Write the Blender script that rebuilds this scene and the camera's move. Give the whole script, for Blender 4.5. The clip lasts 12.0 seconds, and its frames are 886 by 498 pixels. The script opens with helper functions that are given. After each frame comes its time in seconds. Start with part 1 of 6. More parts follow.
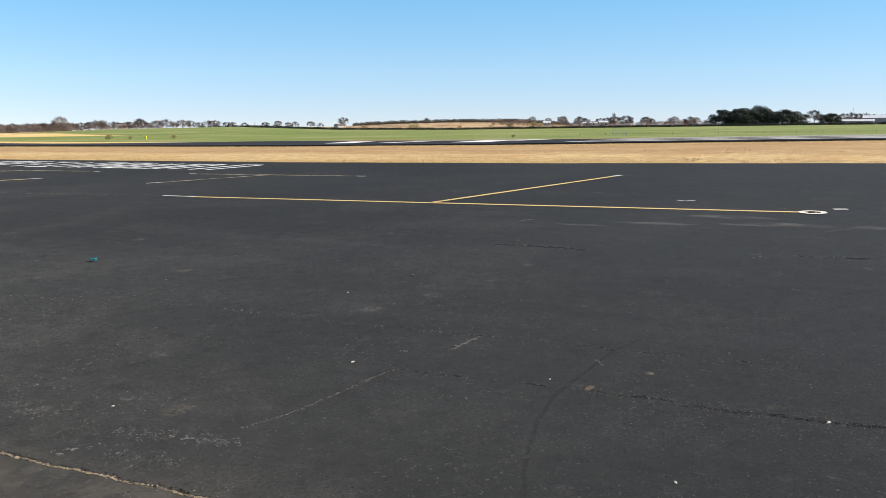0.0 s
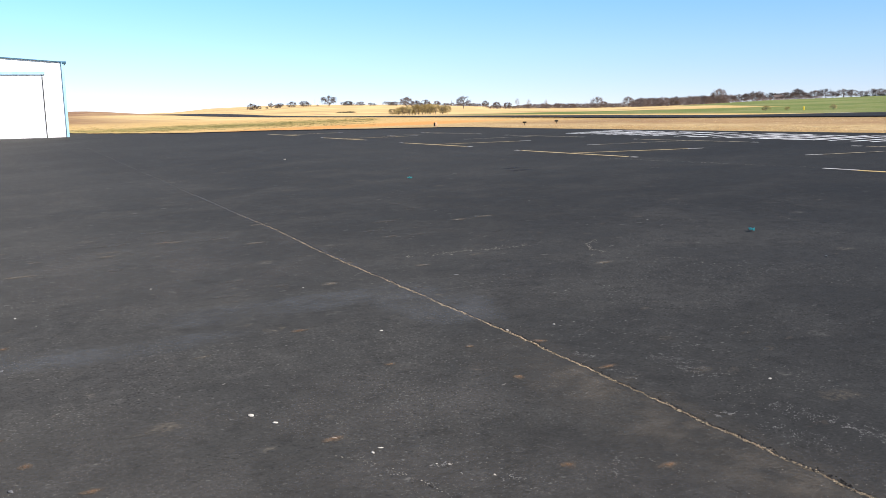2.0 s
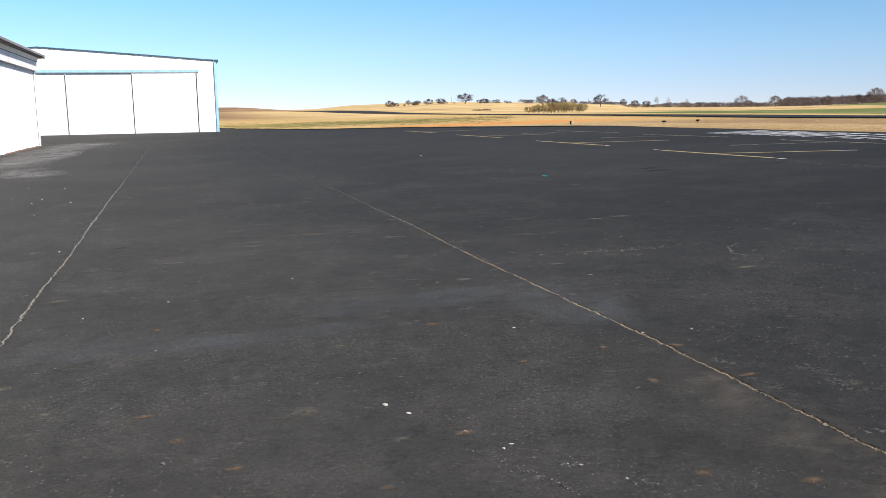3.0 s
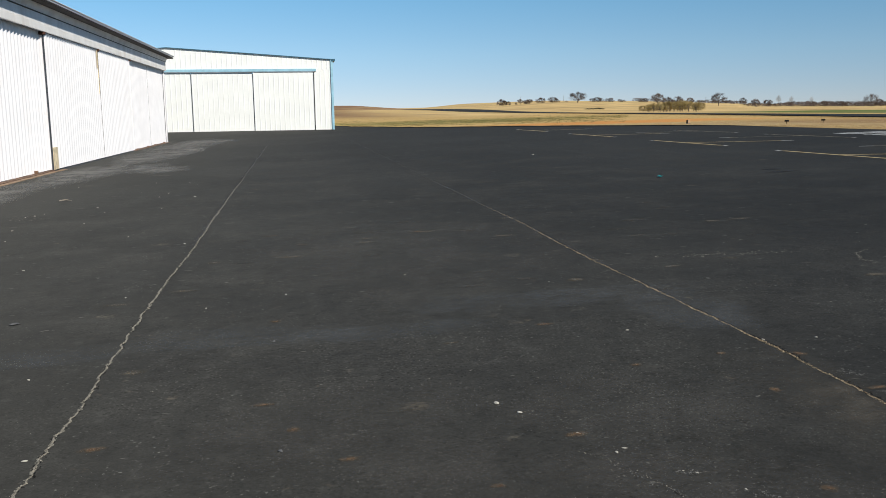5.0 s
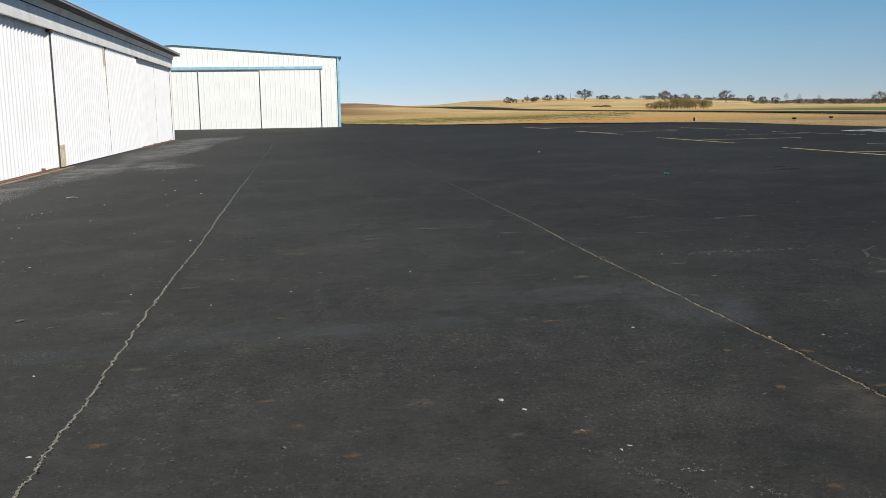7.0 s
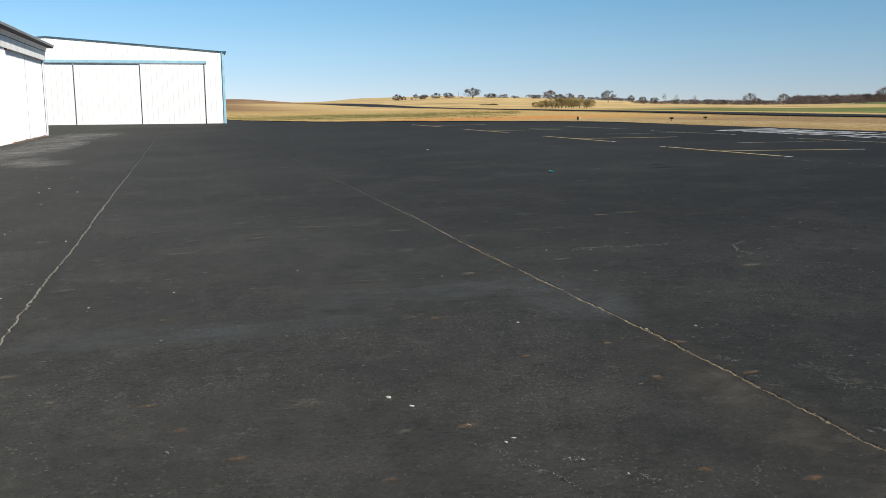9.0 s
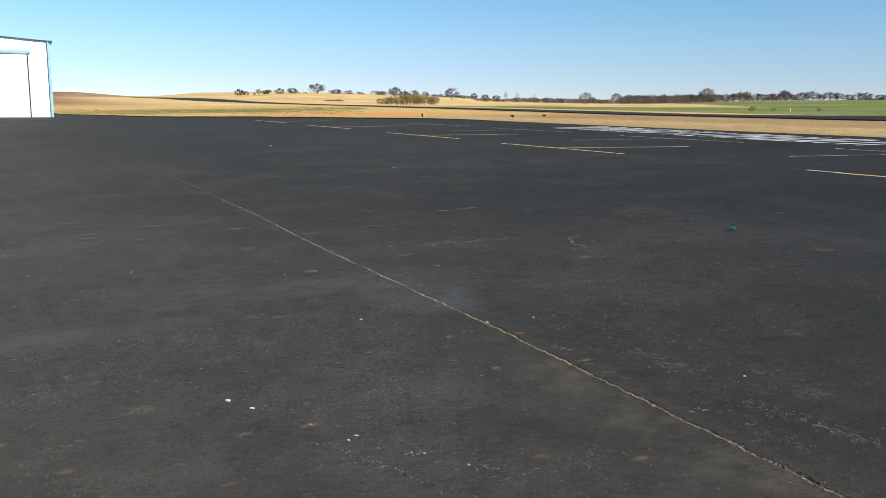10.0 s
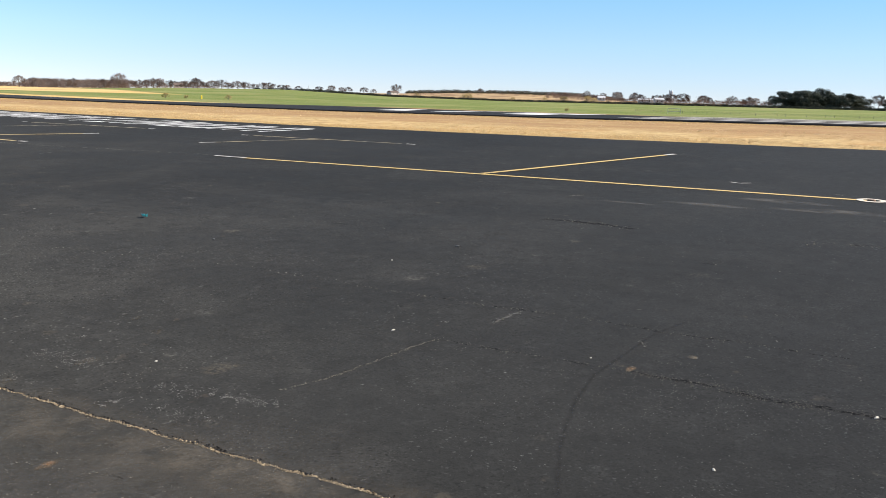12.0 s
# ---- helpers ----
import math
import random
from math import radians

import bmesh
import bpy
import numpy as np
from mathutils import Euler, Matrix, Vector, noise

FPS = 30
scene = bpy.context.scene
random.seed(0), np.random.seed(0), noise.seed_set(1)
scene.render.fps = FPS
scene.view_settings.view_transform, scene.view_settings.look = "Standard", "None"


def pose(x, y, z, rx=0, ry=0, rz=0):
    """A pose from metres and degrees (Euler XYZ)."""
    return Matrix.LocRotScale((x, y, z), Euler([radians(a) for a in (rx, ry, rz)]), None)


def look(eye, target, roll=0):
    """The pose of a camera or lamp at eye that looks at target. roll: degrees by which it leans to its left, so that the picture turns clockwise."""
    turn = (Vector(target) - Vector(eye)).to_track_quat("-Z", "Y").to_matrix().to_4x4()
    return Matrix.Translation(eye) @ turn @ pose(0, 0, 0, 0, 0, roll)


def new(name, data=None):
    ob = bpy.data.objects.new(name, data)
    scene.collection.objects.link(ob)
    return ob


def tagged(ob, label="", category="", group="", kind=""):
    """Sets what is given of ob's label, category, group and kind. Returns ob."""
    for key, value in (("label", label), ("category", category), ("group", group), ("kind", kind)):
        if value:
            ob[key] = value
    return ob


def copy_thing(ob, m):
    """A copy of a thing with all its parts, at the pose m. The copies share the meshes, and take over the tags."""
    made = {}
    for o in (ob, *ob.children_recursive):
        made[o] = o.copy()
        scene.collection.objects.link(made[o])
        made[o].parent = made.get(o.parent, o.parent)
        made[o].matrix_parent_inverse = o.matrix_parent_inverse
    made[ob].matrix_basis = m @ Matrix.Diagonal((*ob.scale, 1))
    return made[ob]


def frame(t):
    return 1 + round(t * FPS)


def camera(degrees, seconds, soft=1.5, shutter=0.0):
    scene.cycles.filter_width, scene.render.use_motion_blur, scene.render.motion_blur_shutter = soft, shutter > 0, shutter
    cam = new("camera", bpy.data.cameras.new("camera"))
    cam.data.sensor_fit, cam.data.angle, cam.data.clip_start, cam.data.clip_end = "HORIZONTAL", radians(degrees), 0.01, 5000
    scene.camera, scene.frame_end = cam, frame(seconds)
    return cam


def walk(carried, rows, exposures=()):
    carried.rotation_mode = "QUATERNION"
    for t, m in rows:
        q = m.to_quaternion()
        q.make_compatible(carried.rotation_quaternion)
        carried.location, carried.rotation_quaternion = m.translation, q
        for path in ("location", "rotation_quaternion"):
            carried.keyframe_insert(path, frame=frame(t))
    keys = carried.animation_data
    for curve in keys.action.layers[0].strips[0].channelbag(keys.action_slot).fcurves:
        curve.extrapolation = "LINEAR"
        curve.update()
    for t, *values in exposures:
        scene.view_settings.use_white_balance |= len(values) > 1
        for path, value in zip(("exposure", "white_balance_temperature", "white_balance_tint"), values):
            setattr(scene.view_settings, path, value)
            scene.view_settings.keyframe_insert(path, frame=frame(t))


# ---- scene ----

cam = camera(52.87, 12.0, soft=0.8)
# seconds, x, y, z, yaw, pitch, roll
ROWS = [
    (0.0, 0.082, -0.124, 1.372, -65.22, -7.70, 0.30),
    (0.5, 0.078, -0.070, 1.356, -51.40, -8.08, 0.73),
    (1.0, 0.068, -0.038, 1.354, -40.55, -8.52, 1.55),
    (1.5, 0.064, -0.029, 1.361, -31.66, -8.82, 1.72),
    (2.0, 0.049, -0.002, 1.363, -25.19, -8.95, 1.28),
    (2.5, 0.036, -0.006, 1.365, -19.00, -8.86, 1.51),
    (3.0, 0.026, -0.005, 1.360, -16.59, -8.92, 0.92),
    (3.5, 0.009, 0.002, 1.359, -13.83, -9.08, 0.72),
    (5.5, -0.000, 0.000, 1.359, -9.11, -8.88, 0.80),
    (6.0, 0.006, 0.006, 1.356, -8.90, -8.94, 0.76),
    (6.5, 0.009, 0.012, 1.352, -8.98, -9.03, 0.81),
    (8.5, 0.022, -0.000, 1.355, -12.78, -9.03, 0.66),
    (9.0, 0.026, -0.012, 1.358, -16.13, -9.28, 0.27),
    (9.5, 0.036, -0.021, 1.359, -19.14, -9.41, 0.37),
    (10.0, 0.059, -0.019, 1.360, -25.92, -9.50, -0.39),
    (10.5, 0.078, -0.027, 1.359, -34.29, -9.47, -1.08),
    (11.0, 0.089, -0.055, 1.361, -41.17, -9.39, -1.15),
    (11.5, 0.100, -0.071, 1.362, -50.23, -9.57, -1.27),
    (12.0, 0.118, -0.115, 1.370, -61.86, -9.63, -1.88),
]
# seconds, stops, kelvin, tint
EXPOSURES = [
    (0.0, 0.86, 6800, 13), (0.5, 0.86, 6700, 13), (1.5, 0.86, 6500, 17), (2.5, 0.70, 6400, 17), (3.5, 0.32, 6500, 13), (5.5, -0.10, 6500, 9),
    (6.5, -0.10, 6500, 9), (8.5, -0.02, 6500, 8), (9.5, 0.28, 6550, 10), (10.0, 0.45, 6550, 10), (11.0, 0.72, 6650, 12), (12.0, 0.96, 6900, 14),
]
walk(cam, [(t, pose(x, y, z, 90 + pitch, roll, yaw)) for t, x, y, z, yaw, pitch, roll in ROWS], EXPOSURES)
EYE = 1.36

# ---- world and sun ----
SUN_AZ, SUN_EL = 145.0, 37.0          # degrees from +y towards +x, and above the horizon
world = bpy.data.worlds.new("sky")
scene.world = world
world.use_nodes = True
wn = world.node_tree
sky = wn.nodes.new("ShaderNodeTexSky")
sky.sky_type, sky.sun_disc = "NISHITA", False
sky.sun_elevation, sky.sun_rotation = radians(SUN_EL), radians(SUN_AZ)
sky.air_density, sky.dust_density, sky.ozone_density = 1.0, 0.0, 2.0
# the clear winter air shows no white band at the horizon: read the sky a little higher up
sky_at, sky_up = wn.nodes.new("ShaderNodeTexCoord"), wn.nodes.new("ShaderNodeVectorMath")
sky_up.operation = "MULTIPLY_ADD"
sky_up.inputs[1].default_value = (1.0, 1.0, 1.4)
sky_up.inputs[2].default_value = (0.0, 0.0, 0.08)
wn.links.new(sky_at.outputs["Generated"], sky_up.inputs[0])
wn.links.new(sky_up.outputs[0], sky.inputs[0])
sky_tint = wn.nodes.new("ShaderNodeMix")
sky_tint.data_type, sky_tint.blend_type = "RGBA", "MULTIPLY"
sky_tint.inputs[0].default_value = 1.0
# and it is a deeper blue above the thin pale haze than the model gives
sky_z, sky_blue = wn.nodes.new("ShaderNodeSeparateXYZ"), wn.nodes.new("ShaderNodeValToRGB")
wn.links.new(sky_at.outputs["Generated"], sky_z.inputs[0])
wn.links.new(sky_z.outputs[2], sky_blue.inputs[0])
sky_blue.color_ramp.elements[0].color = (1.0, 0.86, 0.87, 1.0)
sky_blue.color_ramp.elements[1].position, sky_blue.color_ramp.elements[1].color = 0.6, (0.86, 1.0, 1.06, 1.0)
for place, tone in ((0.06, (0.95, 1.045, 1.035)), (0.13, (0.785, 1.145, 1.175)), (0.22, (0.725, 1.16, 1.24))):
    stop = sky_blue.color_ramp.elements.new(place)
    stop.color = (*tone, 1.0)
wn.links.new(sky_blue.outputs[0], sky_tint.inputs[7])
wn.links.new(sky.outputs[0], sky_tint.inputs[6])
# added brightness gradient: the sky away from the sun is made the lighter half
sky_side, sky_share, sky_even = wn.nodes.new("ShaderNodeVectorMath"), wn.nodes.new("ShaderNodeMath"), wn.nodes.new("ShaderNodeVectorMath")
sky_side.operation, sky_share.operation, sky_even.operation = "DOT_PRODUCT", "MULTIPLY_ADD", "SCALE"
sky_side.inputs[1].default_value = (math.sin(radians(SUN_AZ)), math.cos(radians(SUN_AZ)), 0.0)
sky_share.inputs[1].default_value, sky_share.inputs[2].default_value = -0.29, 0.815
wn.links.new(sky_at.outputs["Generated"], sky_side.inputs[0])
wn.links.new(sky_side.outputs["Value"], sky_share.inputs[0])
wn.links.new(sky_tint.outputs[2], sky_even.inputs[0])
wn.links.new(sky_share.outputs[0], sky_even.inputs["Scale"])
wn.links.new(sky_even.outputs[0], wn.nodes["Background"].inputs[0])
wn.nodes["Background"].inputs[1].default_value = 0.119
sun = new("sun", bpy.data.lights.new("sun", "SUN"))
sun.data.energy, sun.data.angle, sun.data.color = 5.0, radians(0.55), (1.0, 0.95, 0.87)
sun_dir = Vector((math.sin(radians(SUN_AZ)) * math.cos(radians(SUN_EL)), math.cos(radians(SUN_AZ)) * math.cos(radians(SUN_EL)), math.sin(radians(SUN_EL))))
sun.matrix_world = look(sun_dir * 100, (0, 0, 0))


# ---- node helpers ----
class Mat:
    """A material and short ways to add nodes to it."""

    def __init__(self, name, rough=0.8, metal=0.0):
        self.m = bpy.data.materials.new(name)
        self.m.use_nodes = True
        self.t = self.m.node_tree
        self.b = self.t.nodes["Principled BSDF"]
        self.out = self.t.nodes["Material Output"]
        self.b.inputs["Roughness"].default_value = rough
        self.b.inputs["Metallic"].default_value = metal
        self.pos = self.t.nodes.new("ShaderNodeNewGeometry").outputs["Position"]

    def put(self, node, key, v):
        if isinstance(v, bpy.types.NodeSocket):
            self.t.links.new(v, node.inputs[key])
        else:
            node.inputs[key].default_value = v

    def noise(self, scale, detail=4.0, rough=0.55, vec=None, distort=0.0):
        n = self.t.nodes.new("ShaderNodeTexNoise")
        self.put(n, "Vector", vec or self.pos)
        self.put(n, "Scale", scale), self.put(n, "Detail", detail), self.put(n, "Roughness", rough), self.put(n, "Distortion", distort)
        return n.outputs["Fac"]

    def voronoi(self, scale, feature="F1", vec=None, rand=1.0):
        n = self.t.nodes.new("ShaderNodeTexVoronoi")
        n.feature = feature
        self.put(n, "Vector", vec or self.pos), self.put(n, "Scale", scale), self.put(n, "Randomness", rand)
        return n

    def stretch(self, x, y, z):
        n = self.t.nodes.new("ShaderNodeVectorMath")
        n.operation = "MULTIPLY"
        self.put(n, 0, self.pos)
        n.inputs[1].default_value = (x, y, z)
        return n.outputs[0]

    def ramp(self, v, lo, hi, a=0.0, b=1.0):
        n = self.t.nodes.new("ShaderNodeMapRange")
        n.interpolation_type = "SMOOTHSTEP"
        self.put(n, "Value", v), self.put(n, "From Min", lo), self.put(n, "From Max", hi), self.put(n, "To Min", a), self.put(n, "To Max", b)
        return n.outputs[0]

    def math(self, op, a, b=0.0):
        n = self.t.nodes.new("ShaderNodeMath")
        n.operation = op
        self.put(n, 0, a), self.put(n, 1, b)
        return n.outputs[0]

    def mix(self, f, a, b):
        n = self.t.nodes.new("ShaderNodeMix")
        n.data_type = "RGBA"
        self.put(n, 0, f)
        for key, v in ((6, a), (7, b)):
            self.put(n, key, v if isinstance(v, bpy.types.NodeSocket) else (*v, 1.0))
        return n.outputs[2]

    def xyz(self):
        n = self.t.nodes.new("ShaderNodeSeparateXYZ")
        self.put(n, 0, self.pos)
        return n.outputs

    def random(self):
        return self.t.nodes.new("ShaderNodeObjectInfo").outputs["Random"]

    def island(self):
        return self.t.nodes.new("ShaderNodeNewGeometry").outputs["Random Per Island"]

    def color(self, c):
        self.put(self.b, "Base Color", c if isinstance(c, bpy.types.NodeSocket) else (*c, 1.0))
        return self

    def bump(self, h, strength=0.4, distance=0.01):
        n = self.t.nodes.new("ShaderNodeBump")
        self.put(n, "Height", h), self.put(n, "Strength", strength), self.put(n, "Distance", distance)
        self.t.links.new(n.outputs[0], self.b.inputs["Normal"])
        return self

    def fade(self, f):
        """Lets the surface show only where f is 1, as a thin worn stain does."""
        tr = self.t.nodes.new("ShaderNodeBsdfTransparent")
        mx = self.t.nodes.new("ShaderNodeMixShader")
        self.put(mx, 0, f)
        self.t.links.new(tr.outputs[0], mx.inputs[1]), self.t.links.new(self.b.outputs[0], mx.inputs[2])
        self.t.links.new(mx.outputs[0], self.out.inputs[0])
        return self


# ---- materials ----
def asphalt_material(name, base, light):
    m = Mat(name, 0.85)
    dim, half = [v * 0.55 for v in base], [v * 1.5 for v in base]
    big, mid, small = m.noise(0.16, 3.0), m.noise(0.9, 5.0, 0.65), m.noise(7.0, 5.0, 0.7)
    streak = m.noise(1.0, 3.0, 0.6, m.stretch(1.6, 0.22, 1.0))
    fine = m.noise(45.0, 3.0, 0.7)
    fleck = m.noise(11.0, 5.0, 0.75, m.stretch(0.55, 1.0, 1.0))
    grit = m.voronoi(130.0)
    rgb = m.t.nodes.new("ShaderNodeSeparateColor")
    m.t.links.new(grit.outputs["Color"], rgb.inputs[0])
    # broad tone, then mottling the size of a hand
    c = m.mix(m.ramp(big, 0.35, 0.7), base, [v * 1.2 for v in base])
    c = m.mix(m.math("MULTIPLY", m.ramp(mid, 0.45, 0.75), 0.45), c, light)
    c = m.mix(m.math("MULTIPLY", m.ramp(streak, 0.52, 0.8), 0.3), c, light)
    c = m.mix(m.math("MULTIPLY", m.ramp(small, 0.35, 0.5, 1.0, 0.0), 0.45), c, dim)
    c = m.mix(m.math("MULTIPLY", m.ramp(small, 0.55, 0.7), 0.4), c, light)
    # single stones of the aggregate, dark and pale, denser where the binder has worn off
    worn = m.ramp(m.math("MULTIPLY", m.math("ADD", mid, big), 0.5), 0.42, 0.6, 0.1, 1.0)
    c = m.mix(m.math("MULTIPLY", m.ramp(rgb.outputs[0], 0.35, 0.25), 0.3), c, dim)
    c = m.mix(m.math("MULTIPLY", m.math("MULTIPLY", m.ramp(rgb.outputs[0], 0.72, 0.8), 0.5), worn), c, half)
    c = m.mix(m.math("MULTIPLY", m.math("MULTIPLY", m.ramp(rgb.outputs[1], 0.94, 0.97), 0.65), worn), c, [v * 3.4 for v in base])
    c = m.mix(m.math("MULTIPLY", m.ramp(fine, 0.36, 0.5, 1.0, 0.0), 0.35), c, dim)
    # thin pale scuffs and brown crumbs of dirt
    c = m.mix(m.math("MULTIPLY", m.math("MULTIPLY", m.ramp(fleck, 0.665, 0.72), m.ramp(mid, 0.35, 0.55, 0.25, 1.0)), 0.7), c, [v * 3.6 for v in base])
    dirt = m.noise(5.0, 5.0, 0.7)
    c = m.mix(m.math("MULTIPLY", m.ramp(dirt, 0.64, 0.74), 0.4), c, (base[0] * 3.4, base[1] * 2.7, base[2] * 2.1))
    # scattered chips of pale stone, thick in places, and hand-sized patches where the binder is rubbed off
    warp = m.t.nodes.new("ShaderNodeTexNoise")
    m.put(warp, "Vector", m.pos), m.put(warp, "Scale", 60.0), m.put(warp, "Detail", 2.0)
    bent = m.t.nodes.new("ShaderNodeVectorMath")
    bent.operation = "MULTIPLY_ADD"
    m.t.links.new(warp.outputs["Color"], bent.inputs[0])
    bent.inputs[1].default_value = (0.03, 0.03, 0.0)
    m.t.links.new(m.pos, bent.inputs[2])
    chip = m.voronoi(46.0, vec=bent.outputs[0])
    crgb = m.t.nodes.new("ShaderNodeSeparateColor")
    m.t.links.new(chip.outputs["Color"], crgb.inputs[0])
    crowd = m.ramp(m.noise(1.1, 6.0, 0.75), 0.43, 0.66, 0.04, 1.0)
    c = m.mix(m.math("MULTIPLY", m.math("MULTIPLY", m.ramp(chip.outputs["Distance"], 0.32, 0.18), m.ramp(crgb.outputs[0], 0.55, 0.95)), crowd), c, [v * 3.8 for v in base])
    c = m.mix(m.math("MULTIPLY", m.math("MULTIPLY", m.ramp(chip.outputs["Distance"], 0.24, 0.16), m.ramp(crgb.outputs[1], 0.978, 0.984)), crowd), c, [v * 7 for v in base])
    # and pits where stones have come out
    pit = m.voronoi(52.0, vec=bent.outputs[0])
    prgb = m.t.nodes.new("ShaderNodeSeparateColor")
    m.t.links.new(pit.outputs["Color"], prgb.inputs[0])
    c = m.mix(m.math("MULTIPLY", m.math("MULTIPLY", m.ramp(pit.outputs["Distance"], 0.4, 0.26), m.ramp(prgb.outputs[0], 0.7, 0.76)), m.ramp(m.noise(1.3, 4.0, 0.6), 0.35, 0.6, 0.35, 0.95)), c, [v * 0.55 for v in base])
    rub = m.math("MULTIPLY", m.ramp(m.noise(3.6, 5.0, 0.65, m.stretch(0.6, 1.2, 1.0)), 0.62, 0.85), m.ramp(m.noise(75.0, 3.0, 0.7), 0.47, 0.6))
    c = m.mix(m.math("MULTIPLY", rub, 0.5), c, (base[0] * 4.6, base[1] * 4.3, base[2] * 3.7))
    # rubbed spots a hand or two wide, each with its own strength and ragged rim
    for scale, size, gain in ((1.5, 0.16, 0.75), (3.4, 0.15, 0.6)):
        spots = m.voronoi(scale)
        srgb = m.t.nodes.new("ShaderNodeSeparateColor")
        m.t.links.new(spots.outputs["Color"], srgb.inputs[0])
        rim = m.math("ADD", spots.outputs["Distance"], m.math("MULTIPLY", m.math("SUBTRACT", small, 0.5), 0.35))
        much = m.math("MULTIPLY", m.ramp(rim, size, size * 0.35), m.ramp(srgb.outputs[0], 0.45, 1.0, 0.0, gain))
        much = m.math("MULTIPLY", much, m.ramp(m.noise(30.0, 4.0, 0.7), 0.4, 0.62))
        c = m.mix(much, c, m.mix(srgb.outputs[1], [v * 3.2 for v in base], (base[0] * 4.4, base[1] * 3.7, base[2] * 2.9)))
    # painted brightness falloff: paler towards the dusty hangar side, darker out on the apron
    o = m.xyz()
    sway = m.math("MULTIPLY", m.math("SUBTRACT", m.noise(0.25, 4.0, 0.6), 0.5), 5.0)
    dust_and_falloff = m.ramp(m.math("ADD", o[0], sway), -6.0, 2.0, 0.22, 0.0)
    falloff_dark = m.math("MULTIPLY", m.ramp(m.math("ADD", o[0], sway), -0.5, 4.0), m.ramp(m.math("ADD", o[1], sway), 4.0, 9.0))
    c = m.mix(dust_and_falloff, c, [v * 2.6 for v in base])
    # worn binder here, its colour lightened further against the same falloff
    worn_and_falloff = m.math("MULTIPLY", m.ramp(m.math("ADD", o[0], m.math("MULTIPLY", sway, 0.3)), 2.0, 3.2), m.ramp(m.math("ADD", o[1], sway), 4.5, 1.0))
    c = m.mix(m.math("MULTIPLY", worn_and_falloff, 0.13), c, [v * 2.6 for v in base])
    c = m.mix(m.math("MULTIPLY", falloff_dark, 0.20), c, (0.003, 0.003, 0.004))
    m.color(c)
    m.put(m.b, "Roughness", m.ramp(mid, 0.3, 0.7, 0.82, 0.92))
    m.put(m.b, "Specular IOR Level", 0.08)
    m.put(m.b, "Diffuse Roughness", 1.0)
    m.bump(m.math("ADD", fine, m.math("MULTIPLY", rgb.outputs[2], 0.5)), 0.35, 0.003)
    return m.m


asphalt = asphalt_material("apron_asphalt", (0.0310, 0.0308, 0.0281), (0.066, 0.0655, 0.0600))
runway_asphalt = asphalt_material("runway_asphalt", (0.034, 0.033, 0.031), (0.052, 0.050, 0.047))


